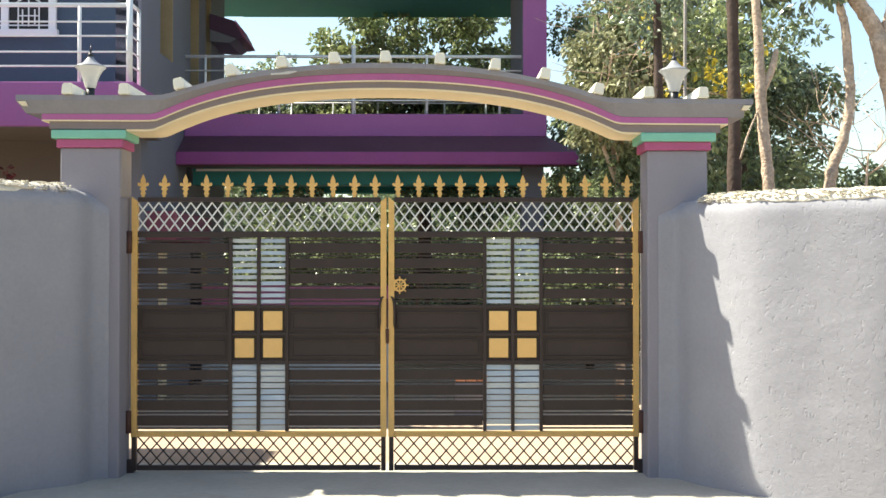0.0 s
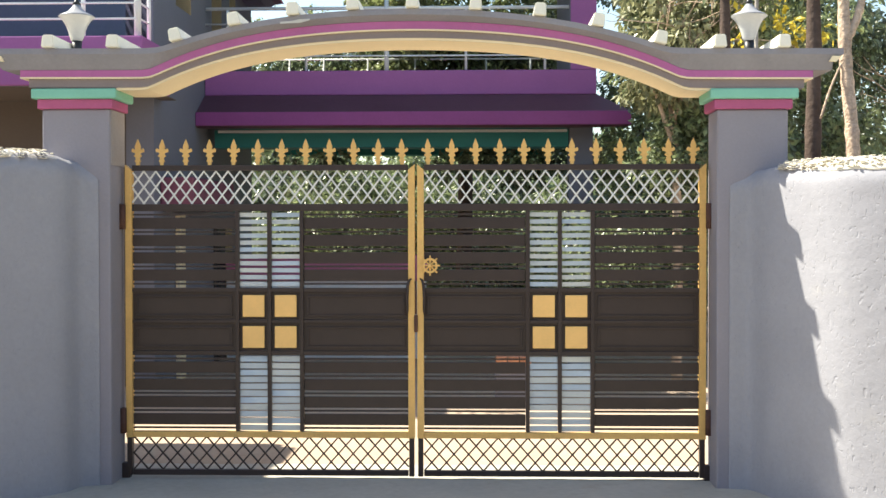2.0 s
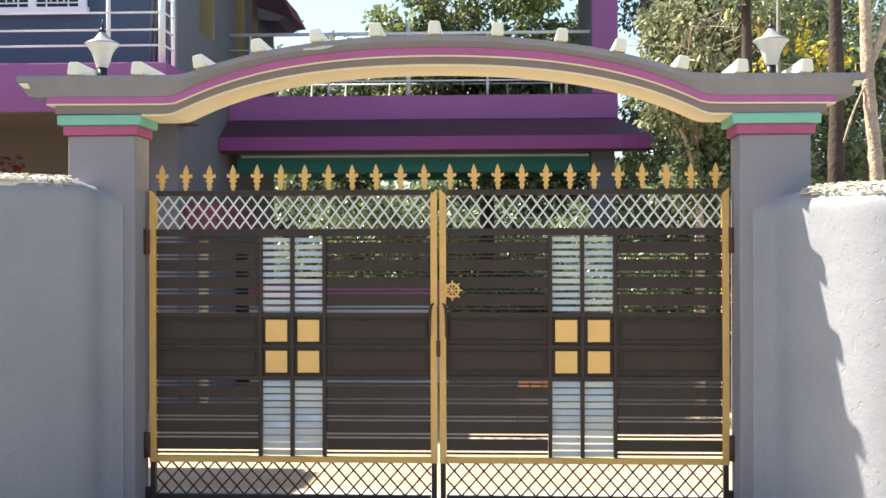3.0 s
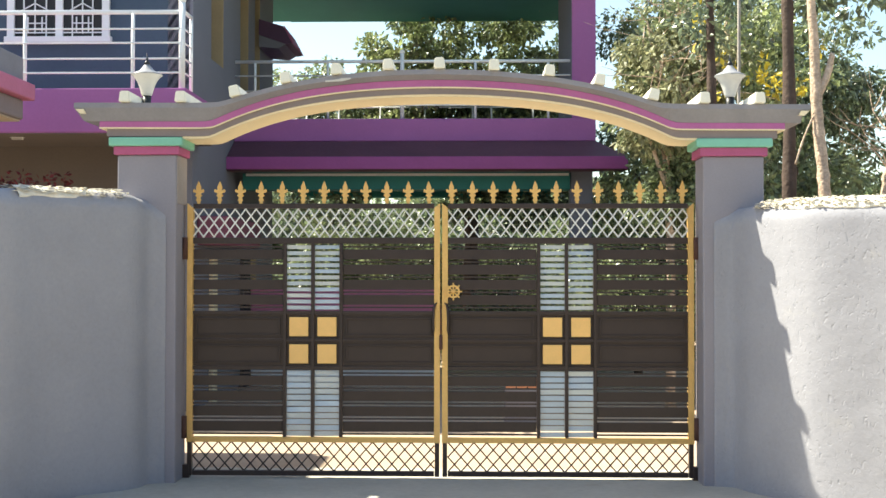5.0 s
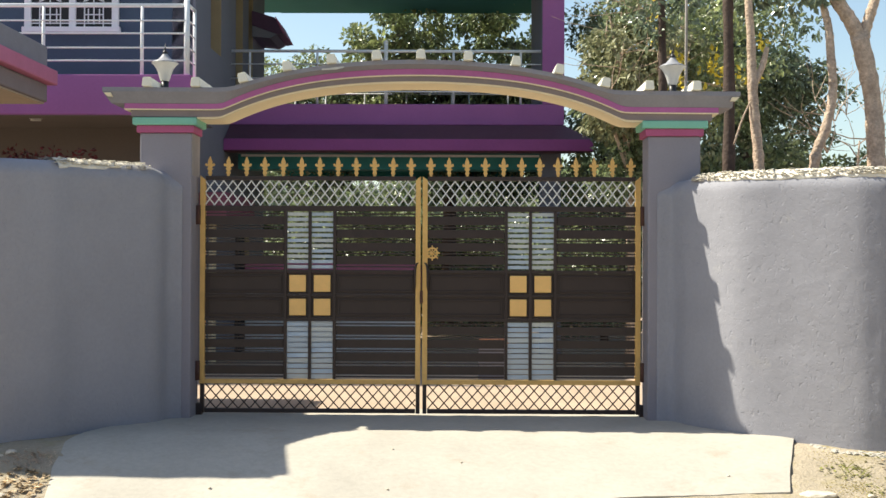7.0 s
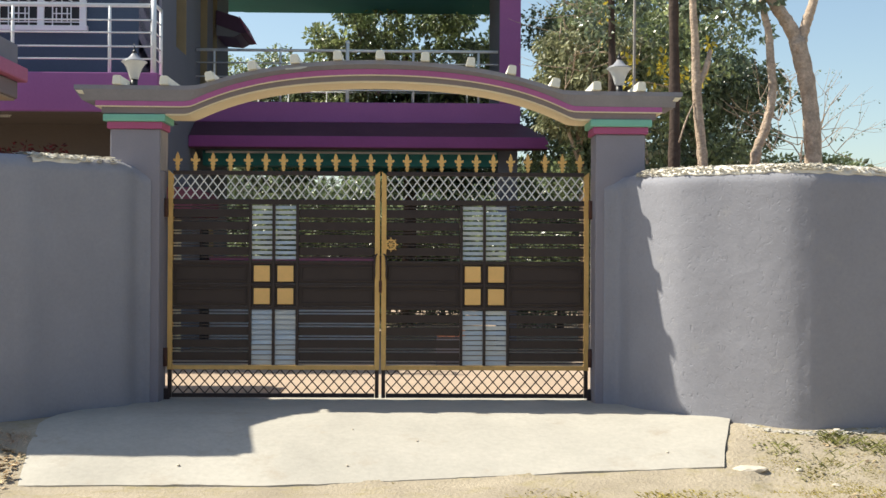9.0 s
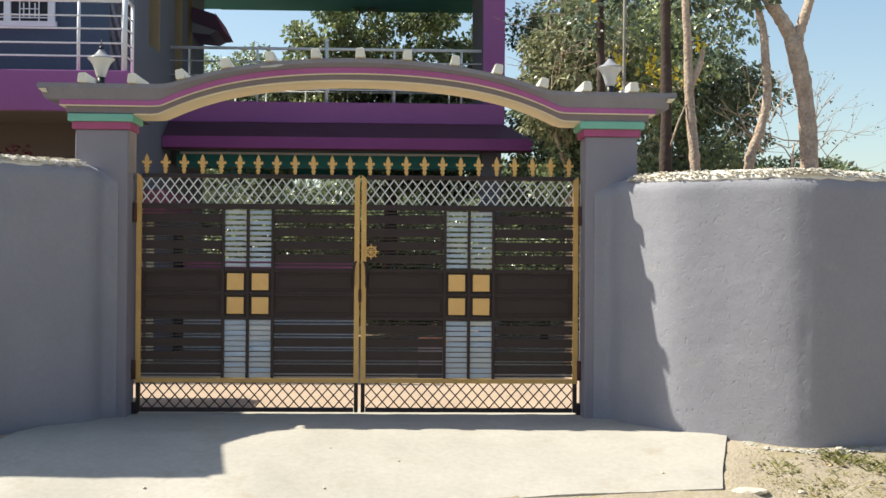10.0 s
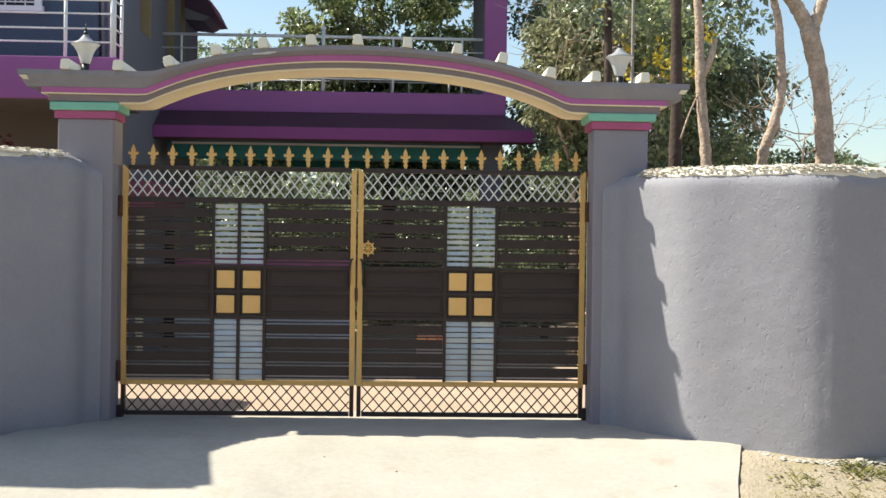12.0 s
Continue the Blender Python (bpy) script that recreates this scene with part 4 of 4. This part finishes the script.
leaves("crown", [(x, y, z, 0.05) for x, y, z in fine[::2]], 90, 0.06, LEAF, sapling, seed=5)
# leaning trunk
t2 = tree("slender leaning tree with pale mottled bark", (4.0, TY))
trunk(t2, [(3.603, TY, -0.120), (3.630, TY, 1.390), (3.662, TY, 2.164), (3.765, TY, 2.488), (3.833, TY, 2.830), (3.814, TY, 3.190), (3.792, TY, 3.460), (3.729, TY, 3.784), (3.675, TY, 4.810)], [0.06, 0.055, 0.05, 0.045, 0.042, 0.038, 0.036, 0.033, 0.02])
# pale trunk with a stub
t3 = tree("straight tree with pale knotted trunk and a broken stub", (3.4, TY))
trunk(t3, [(3.171, TY, -0.120), (3.162, TY, 1.390), (3.139, TY, 2.164), (3.099, TY, 2.605), (3.077, TY, 2.938), (3.063, TY, 3.370), (3.038, TY, 3.775), (3.018, TY, 4.990)], [0.058, 0.054, 0.05, 0.047, 0.046, 0.038, 0.034, 0.02])
trunk(t3, [(3.090, TY, 2.902), (3.171, TY, 3.082), (3.216, TY, 3.262)], [0.035, 0.03, 0.022], name="limb")
trunk(t3, [(3.072, TY - 0.02, 2.785), (2.973, TY - 0.02, 2.560), (2.901, TY - 0.02, 2.335)], [0.006, 0.008, 0.009], name="limb")
# dark trunk
t4 = tree("straight tree with dark bark and overhanging leaves", (3.09, TY))
trunk(t4, [(2.865, TY + 0.1, -0.120), (2.874, TY + 0.1, 1.390), (2.879, TY + 0.1, 2.164), (2.883, TY + 0.1, 2.830), (2.869, TY + 0.1, 3.775), (2.865, TY + 0.1, 4.990)], [0.07, 0.065, 0.06, 0.052, 0.046, 0.03], BARK_DARK)
leaves("crown", lobes(rng, (3.45, TY + 0.2, 3.80), (0.20, 0.1, 0.06), 9, 0.12, 0.2), 130, 0.15, LEAF_DARK, t4, seed=9)
# thin dark trunk and pole beside the eastern lamp
t5 = tree("slim dark-stemmed tree with broad drooping leaves", (2.35, 3.4))
trunk(t5, [(2.365, 2.11, -0.12), (2.374, 2.11, 2.20), (2.369, 2.11, 3.10), (2.356, 2.11, 4.00), (2.347, 2.11, 5.17)], [0.05, 0.045, 0.04, 0.036, 0.02], BARK_DARK)
leaves("crown", lobes(rng, (2.41, 2.15, 3.88), (0.20, 0.1, 0.26), 24, 0.07, 0.16), 130, 0.12, LEAF_DARK, t5, seed=11)
pole = thing("pole", "thin pale weathered wooden pole beside the trees", "pole")
bm = bmesh.new()
tube(bm, [(2.523, 1.75, -0.12), (2.532, 1.75, 1.93), (2.541, 1.75, 3.73), (2.541, 1.75, 5.08)], [0.017, 0.016, 0.014, 0.012], 8)
part("shaft", bm, POLE_WOOD, pole)

# leafy mass behind the trunks
t6 = tree("large tree with dry olive drooping leaves and bare branches", (2.2, 4.8))
trunk(t6, [(2.45, 5.0, -0.1), (2.45, 5.0, 1.8), (2.38, 5.0, 3.0), (2.3, 5.0, 3.8), (2.35, 5.0, 4.4)], [0.06, 0.05, 0.035, 0.022, 0.01])
for k, (dx, dz) in enumerate(((-0.6, 0.8), (0.5, 0.8), (-0.35, 1.3), (0.45, 1.4))):
    trunk(t6, [(2.4, 4.95, 2.4 + 0.25 * k), (2.4 + dx * 0.4, 4.8, 2.7 + 0.25 * k + dz * 0.4), (2.4 + dx * 0.7, 4.7, 2.7 + 0.25 * k + dz * 0.8)], [0.026, 0.018, 0.009], name="limb")
twigs(t6, [(2.45, 4.3, 3.2), (2.35, 4.3, 3.5), (2.6, 4.3, 3.0), (2.2, 4.3, 3.7), (2.75, 4.3, 3.4), (2.1, 4.3, 3.2)], 8, 0.7, 0.008)
twigs(t6, [(2.25, 4.6, 4.0), (2.35, 4.6, 4.25), (2.2, 4.6, 4.4), (2.5, 4.6, 4.3)], 18, 0.75, 0.006)
leaves("crown", clear(lobes(rng, (2.25, 4.8, 3.42), (0.36, 0.3, 0.40), 90, 0.11, 0.25), 2.05, 2.85, 1.72), 150, 0.14, LEAF_DRY_AND_LIT, t6, 0.8, seed=21)
leaves("crown", clear(lobes(rng, (2.45, 5.0, 3.75), (0.40, 0.3, 0.42), 40, 0.12, 0.26), 2.05, 2.85, 1.72), 120, 0.14, LEAF, t6, 0.7, seed=22)
t7 = tree("leafy tree with green and bright yellow leaves", (3.2, 4.8))
trunk(t7, [(3.25, 5.3, -0.1), (3.3, 5.3, 2.2), (3.15, 5.3, 3.5), (3.2, 5.3, 5.0)], [0.08, 0.07, 0.05, 0.02])
leaves("crown", lobes(rng, (3.28, 5.1, 3.85), (0.36, 0.3, 0.46), 46, 0.14, 0.28), 120, 0.13, LEAF_LIGHT, t7, seed=23)
leaves("crown", lobes(rng, (3.42, 4.1, 3.46), (0.26, 0.08, 0.19), 17, 0.05, 0.09), 170, 0.13, LEAF_YELLOW, t7, seed=24, label="bright yellow leaves")
leaves("crown", lobes(rng, (2.72, 4.0, 4.0), (0.14, 0.06, 0.24), 7, 0.04, 0.08), 160, 0.13, LEAF_YELLOW, t7, seed=38)
leaves("crown", lobes(rng, (2.95, 4.7, 3.3), (0.3, 0.15, 0.34), 18, 0.10, 0.2), 120, 0.13, LEAF_DRY_AND_LIT, t7, seed=28)
t8 = tree("broad dark green tree with glossy leaves", (4.6, 7.5))
trunk(t8, [(4.5, 7.8, -0.1), (4.55, 7.8, 2.4), (4.5, 7.8, 4.0), (4.6, 7.8, 5.2)], [0.1, 0.09, 0.06, 0.02], BARK_DARK)
leaves("crown", lobes(rng, (4.5, 7.6, 3.45), (0.42, 0.4, 0.62), 40, 0.18, 0.36), 100, 0.15, LEAF_DARK, t8, seed=25)
leaves("crown", lobes(rng, (4.45, 7.1, 3.4), (0.42, 0.3, 0.62), 30, 0.14, 0.3), 110, 0.15, LEAF, t8, seed=29)
leaves("crown", lobes(rng, (4.3, 7.3, 4.55), (0.40, 0.3, 0.34), 24, 0.16, 0.3), 130, 0.15, LEAF, t8, seed=26)
leaves("crown", lobes(rng, (5.32, 7.7, 3.3), (0.20, 0.3, 0.50), 26, 0.12, 0.20), 110, 0.14, LEAF, t8, seed=27)
twigs(t8, [(5.2, 7.6, 3.0), (5.5, 7.6, 3.3), (5.3, 7.6, 3.8)], 12, 0.8, 0.010)
# low growth right behind the wall and pillar
hedge = thing("bush", "dense dark bushes behind the compound wall", "bush", group="bushes")
leaves("foliage", [(x, 5.8 + 0.4 * rng.normal(), 2.35 + 0.28 * rng.normal(), rng.uniform(0.2, 0.34)) for x in np.linspace(2.4, 4.6, 24)], 150, 0.15, LEAF, hedge, seed=31)
leaves("foliage", [(x, 6.0 + 0.3 * rng.normal(), 1.2 + 0.5 * rng.normal(), rng.uniform(0.24, 0.4)) for x in np.linspace(1.6, 5.4, 40)], 90, 0.15, LEAF_DARK, hedge, seed=32)
bush2 = thing("bush", "bright green leafy bush beside the porch", "bush", group="bushes")
leaves("foliage", clear(lobes(rng, (2.42, 5.1, 2.42), (0.30, 0.2, 0.30), 64, 0.12, 0.24), 1.86, 2.42, 2.08), 150, 0.12, LEAF, bush2, seed=33)
leaves("foliage", lobes(rng, (2.20, 5.2, 1.4), (0.30, 0.2, 0.32), 20, 0.16, 0.28), 150, 0.13, LEAF, bush2, seed=34)
leaves("foliage", [(x, 7.2 + 0.2 * rng.normal(), 1.5 + 0.2 * k, rng.uniform(0.15, 0.26)) for k in range(10) for x in np.linspace(2.05, 3.3, 8) + 0.08 * rng.normal(size=8)], 120, 0.13, LEAF_LIGHT, bush2, seed=37)
bush3 = thing("bush", "small green shrub far behind the wall", "bush", group="bushes")
leaves("foliage", lobes(rng, (6.9, 9.0, 2.7), (0.30, 0.2, 0.20), 16, 0.16, 0.26), 120, 0.13, LEAF, bush3, seed=35)
leaves("foliage", lobes(rng, (5.9, 9.0, 2.55), (0.45, 0.2, 0.16), 18, 0.16, 0.26), 120, 0.13, LEAF_LIGHT, bush3, seed=36)
# tree behind the terrace
leaves("crown", lobes(np.random.default_rng(5), (5.2, 7.6, 3.95), (0.24, 0.3, 0.30), 18, 0.14, 0.26), 100, 0.15, LEAF_DARK, t8, seed=30)
rng = np.random.default_rng(17)
t9 = tree("dense dark green tree with large leaves behind the terrace", (0, 12))
trunk(t9, [(0.1, 12.4, -0.1), (0.15, 12.4, 2.5), (0.0, 12.4, 4.4), (0.1, 12.4, 5.2)], [0.14, 0.12, 0.09, 0.03], BARK_DARK)
leaves("crown", [(x, 12.6 + 0.3 * rng.normal(), 4.15 + 0.3 * rng.normal(), rng.uniform(0.22, 0.36)) for x in np.linspace(-3.3, 1.9, 60)], 110, 0.15, LEAF, t9, seed=46)
high = [(rng.uniform(-1.75, 2.0), rng.uniform(3.4, 6.25)) for _ in range(230)]
high = [(x, 12 + 0.7 * rng.normal(), z, rng.uniform(0.14, 0.30)) for x, z in high if z < 4.85 + 2.0 * (x + 1.85)]
leaves("crown", high[:130], 120, 0.17, LEAF_LIGHT, t9, 0.1, seed=41)
leaves("crown", high[130:], 120, 0.17, LEAF, t9, 0.1, seed=45)
leaves("crown", [(x, 12.4 + 0.4 * rng.normal(), 3.9 + 0.35 * rng.normal(), rng.uniform(0.3, 0.46)) for x in np.linspace(-3.2, 1.7, 56)], 100, 0.20, LEAF_DARK, t9, seed=42)
leaves("crown", [(x, 13 + 0.3 * rng.normal(), 4.9 + 0.2 * rng.normal(), rng.uniform(0.14, 0.26)) for x in np.linspace(-3.5, -2.3, 16)], 130, 0.13, LEAF_LIGHT, t9, seed=43)
# far growth that closes the back of the yard
bush5 = thing("bush", "tall unkempt bushes closing the back of the yard", "bush", group="bushes")
leaves("foliage", [(x, 14.5 + 0.5 * rng.normal(), 0.9 + 0.8 * abs(rng.normal()), rng.uniform(0.35, 0.55)) for x in np.linspace(-5.5, 7.5, 110)], 85, 0.22, LEAF, bush5, seed=61)
leaves("foliage", [(x, 15.5 + 0.5 * rng.normal(), 1.3 + 0.6 * rng.normal(), rng.uniform(0.4, 0.6)) for x in np.linspace(-6, 8, 80)], 80, 0.24, LEAF_DARK, bush5, seed=62)
bush6 = thing("bush", "bright green sunlit bush in the yard", "bush", group="bushes")
leaves("foliage", lobes(rng, (1.40, 4.2, 1.25), (0.22, 0.15, 0.24), 22, 0.14, 0.26), 140, 0.12, LEAF, bush6, seed=71)
leaves("foliage", [(x, 16.5 + 0.4 * rng.normal(), 1.5 + 0.55 * rng.normal(), rng.uniform(0.4, 0.6)) for x in np.linspace(-7, 9, 120)], 90, 0.22, LEAF, bush5, seed=63)
# paler leaves in front paint sunlit highlights onto the dark crown
leaves("crown", [(x, 12.2 + 0.2 * rng.normal(), 4.9 + 0.28 * rng.normal(), rng.uniform(0.16, 0.3)) for x in np.linspace(-1.4, 1.3, 22)], 120, 0.18, LEAF_DRY_AND_LIT, t9, seed=44)
t10 = tree("tall mixed leafy trees behind the bushes", (3.6, 9.5))
for x, top in ((2.7, 5.2), (3.7, 5.3), (4.8, 4.6)):
    trunk(t10, [(x, 9.7, -0.1), (x + 0.05, 9.7, 2.0), (x - 0.06, 9.7, 3.6), (x + 0.04, 9.7, top)], [0.07, 0.06, 0.045, 0.02], BARK_DARK)
behind = [(rng.uniform(2.0, 5.8), rng.uniform(1.6, 5.7)) for _ in range(220)]
behind = [(x, 9.5 + 0.35 * rng.normal(), z, rng.uniform(0.16, 0.34)) for x, z in behind if z < min(4.9 + 1.8 * (x - 2.1), 5.7, 5.7 - 1.5 * (x - 4.9))]
leaves("crown", behind[::3], 130, 0.13, LEAF_DARK, t10, seed=91)
leaves("crown", behind[1::3], 130, 0.13, LEAF, t10, seed=92)
leaves("crown", behind[2::3], 130, 0.13, LEAF_DRY_AND_LIT, t10, 0.7, seed=93)
woods = thing("far_trees", "far hazy line of trees beyond the yard", "trees", kind="stuff")
far_lobes = [(x, 21 + 0.8 * rng.normal(), rng.uniform(0.1, 2.5), rng.uniform(0.5, 0.75)) for x in np.linspace(-14, 14, 210)]
far_lobes += [(x, 22 + 0.5 * rng.normal(), rng.uniform(2.6, 3.5), rng.uniform(0.4, 0.65)) for x in np.linspace(-14, 14, 130) if not -3.0 < x < -1.2]
leaves("foliage", far_lobes, 45, 0.36, LEAF, woods, seed=81)
leaves("foliage", [(x, y + 1.2, z, r) for x, y, z, r in far_lobes], 40, 0.42, LEAF_DARK, woods, seed=82)
red_bush = thing("bush", "ragged dark red bougainvillea behind the western wall", "bush", group="bushes")
leaves("foliage", [(x, 0.2 + 0.1 * rng.normal(), 2.04 + 0.04 * rng.normal(), rng.uniform(0.08, 0.12)) for x in np.linspace(-4.6, -2.85, 30)], 260, 0.07, LEAF_RED, red_bush, seed=72)
leaves("foliage", [(x, 0.25 + 0.1 * rng.normal(), 1.1 + 0.2 * math.sin(x * 7), rng.uniform(0.2, 0.3)) for x in np.linspace(-4.4, -2.9, 14)], 80, 0.08, LEAF_DARK, red_bush, seed=73)
for x in (-4.1, -3.5, -3.0):
    trunk(red_bush, [(x, 0.25, -0.1), (x + 0.05, 0.22, 1.0), (x, 0.2, 1.9)], [0.02, 0.015, 0.008], name="stem")
# growth seen under the porch and through the gate
bush4 = thing("bush", "leafy green bushes at the back of the yard", "bush", group="bushes")
leaves("foliage", [(x, 13.4 + 0.4 * rng.normal(), 1.5 + 0.55 * rng.normal(), rng.uniform(0.24, 0.42)) for x in np.linspace(-2.6, 4.0, 70)], 100, 0.17, LEAF, bush4, seed=51)
leaves("foliage", [(x, 11 + 0.4 * rng.normal(), 0.6 + 0.4 * rng.normal(), rng.uniform(0.3, 0.45)) for x in np.linspace(-3.4, 4.4, 56)], 80, 0.17, LEAF_DARK, bush4, seed=52)
leaves("foliage", [(x, 10.6 + 0.3 * rng.normal(), 2.55 + 0.25 * rng.normal(), rng.uniform(0.2, 0.3)) for x in list(np.linspace(-2.6, -1.6, 8)) + list(np.linspace(-0.1, 2.0, 20))], 110, 0.17, LEAF_DARK, bush4, seed=53)

# ---- roadside litter ----


def blades(name, spots, material, label, seed, height=0.07):
    """Tufts of thin grass blades at (x, y, radius, count)."""
    rng_ = random.Random(seed)
    verts, faces = [], []
    for cx, cy, r, n in spots:
        for _ in range(n):
            a, d = rng_.uniform(0, 6.283), r * rng_.random() ** 0.6
            x, y = cx + d * math.cos(a), cy + d * math.sin(a)
            if ramp_left(y) < x < ramp_right(y) + 0.05 and y > ramp_front(x) - 0.06:
                continue
            z = land(x, y) - 0.015
            h, t_, w = height * rng_.uniform(0.3, 1.2), rng_.uniform(0, 6.283), 0.0022
            lx, ly = 1.5 * h * math.cos(t_), 1.5 * h * math.sin(t_)
            k = len(verts)
            verts += [(x - w, y, z), (x + w, y, z), (x + lx * 0.5 + w * 0.6, y + ly * 0.5, z + h * 0.7), (x + lx, y + ly, z + h)]
            faces += [(k, k + 1, k + 2), (k, k + 2, k + 3)]
    me = bpy.data.meshes.new(name)
    me.from_pydata(verts, [], faces)
    me.materials.append(material)
    return tagged(new(name, me), label, "grass", kind="stuff")


rs = random.Random(7)
spots = [(rs.uniform(2.8, 6.0), rs.uniform(-2.7, -1.35), rs.uniform(0.08, 0.30), 620) for _ in range(50)]
spots += [(rs.uniform(-0.8, 6.5), rs.uniform(-3.8, -2.55), rs.uniform(0.15, 0.5), 1100) for _ in range(60)]
spots += [(rs.uniform(-4.5, -2.6), rs.uniform(-3.2, -1.6), rs.uniform(0.1, 0.3), 250) for _ in range(20)]
blades("grass", spots, GRASS, "sparse dry yellow-green roadside grass", 3, 0.019)
blades("grass", [(rs.uniform(0.6, 6.5), rs.uniform(-3.7, -2.75), rs.uniform(0.15, 0.4), 900) for _ in range(40)], GRASS, "low matted yellow-olive grass along the road", 5, 0.032)
# brown fallen leaves, drawn with the grass blades
blades("grass", [(rs.uniform(-3.3, -2.62), rs.uniform(-2.5, -1.65), 0.16, 130) for _ in range(9)], BARK, "dry brown leaf litter drawn as blades beside the ramp", 9, 0.03)
blades("grass", [(3.45, -1.68, 0.12, 200), (3.65, -1.76, 0.12, 120), (3.05, -1.80, 0.10, 50), (3.9, -1.9, 0.2, 90), (3.3, -2.1, 0.25, 80), (4.2, -2.0, 0.3, 120)], GRASS_GREEN, "small green weeds at the foot of the wall", 4, 0.05)


def litter(spots, size, material, label, seed):
    """Curled dead leaves lying on the soil at (x, y, radius, count)."""
    rng_ = random.Random(seed)
    verts, faces = [], []
    for cx, cy, r, n in spots:
        for _ in range(n):
            a, d = rng_.uniform(0, 6.283), r * rng_.random() ** 0.5
            x, y = cx + d * math.cos(a), cy + d * math.sin(a)
            if ramp_left(y) - 0.02 < x < ramp_right(y) + 0.03 and y > ramp_front(x) - 0.05:
                continue
            z, t_, ln = land(x, y) + 0.004, rng_.uniform(0, 6.283), size * rng_.uniform(0.5, 1.4)
            c, s_, w = math.cos(t_), math.sin(t_), ln * rng_.uniform(0.25, 0.45)
            lift, curl = rng_.uniform(0.0, 0.5) * ln, rng_.uniform(0.1, 0.4) * ln
            k = len(verts)
            verts += [(x, y, z), (x + c * ln * 0.5 - s_ * w, y + s_ * ln * 0.5 + c * w, z + curl), (x + c * ln, y + s_ * ln, z + lift), (x + c * ln * 0.5 + s_ * w, y + s_ * ln * 0.5 - c * w, z + curl * 0.7), (x + c * ln * 0.5, y + s_ * ln * 0.5, z + lift * 0.4)]
            faces += [(k, k + 1, k + 4), (k + 1, k + 2, k + 4), (k + 2, k + 3, k + 4), (k + 3, k, k + 4)]
    me = bpy.data.meshes.new("leaf_litter")
    me.from_pydata(verts, [], faces)
    me.materials.append(material)
    return tagged(new("leaf_litter", me), label, "litter", kind="stuff")


litter([(rs.uniform(-3.6, -2.5), rs.uniform(-2.9, -1.7), 0.2, 46) for _ in range(22)], 0.045, DEAD_LEAF, "dry brown dead leaves beside the ramp", 12)
litter([(rs.uniform(2.9, 5.5), rs.uniform(-3.2, -1.55), 0.22, 20) for _ in range(34)], 0.03, DEAD_LEAF, "dry brown dead leaves among the grass", 13)
litter([(rs.uniform(2.9, 4.6), rs.uniform(-2.3, -1.6), 0.16, 26) for _ in range(16)], 0.028, GRASS_GREEN, "small green weed leaves among the grass", 14)


def stone(x, y, size, k, label):
    bm_ = bmesh.new()
    bmesh.ops.create_icosphere(bm_, subdivisions=2, radius=size)
    for v in bm_.verts:
        v.co *= 1 + 0.35 * noise.noise(v.co * (2.2 / size) * 0.5 + Vector((k, 0, 0)))
        v.co.z *= 0.5
    ob = solid("stone", bm_, STONE, label, "stone", group="loose stones")
    ob.location = (x, y, land(x, y) + size * 0.12)
    return ob


for k in range(26):
    x, y = (rs.uniform(2.95, 5.2), rs.uniform(-2.5, -1.5)) if k < 12 else (rs.uniform(-3.4, -2.65), rs.uniform(-2.6, -1.6))
    stone(x, y, rs.uniform(0.015, 0.045), k, "small pale rubble stone lying on soil")
slab_bit = stone(2.68, -2.17, 0.09, 40, "flat pale broken cement chip beside the ramp")
slab_bit.scale = (1.5, 0.8, 0.6)
white_bit = stone(3.95, -1.75, 0.07, 41, "white crumpled scrap lying on the grass")
white_bit.data.materials[0] = WHITE_FRAME

# cement spilled along the foot of the eastern wall
bm = bmesh.new()
for k in range(260):
    t_ = k / 259
    x = 2.86 + 1.25 * t_
    y = float(np.interp(x, [2.8, 3.1, 3.3, 3.5, 4.2], [-1.22, -1.42, -1.50, -1.52, -1.40])) + rs.uniform(-0.05, 0.01)
    r = rs.uniform(0.018, 0.042)
    bmesh.ops.create_icosphere(bm, subdivisions=1, radius=1.0, matrix=Matrix.Translation((x, y, land(x, y) - 0.01)) @ pose(0, 0, 0, rs.uniform(-15, 15), rs.uniform(-15, 15), rs.uniform(0, 180)) @ Matrix.Diagonal((r * 1.7, r, r * 0.28, 1)))
solid("cement_fillet", bm, RAMP, "spilled pale cement along the foot of the wall", "cement", "stuff")
for k in range(5):
    x, y = rs.uniform(-2.0, 2.2), rs.uniform(-2.2, -1.2)
    chip = stone(x, y, rs.uniform(0.007, 0.013), 60 + k, "tiny grey pebble lying on the cement ramp")
    chip.location.z = ramp_height(y) + 0.006
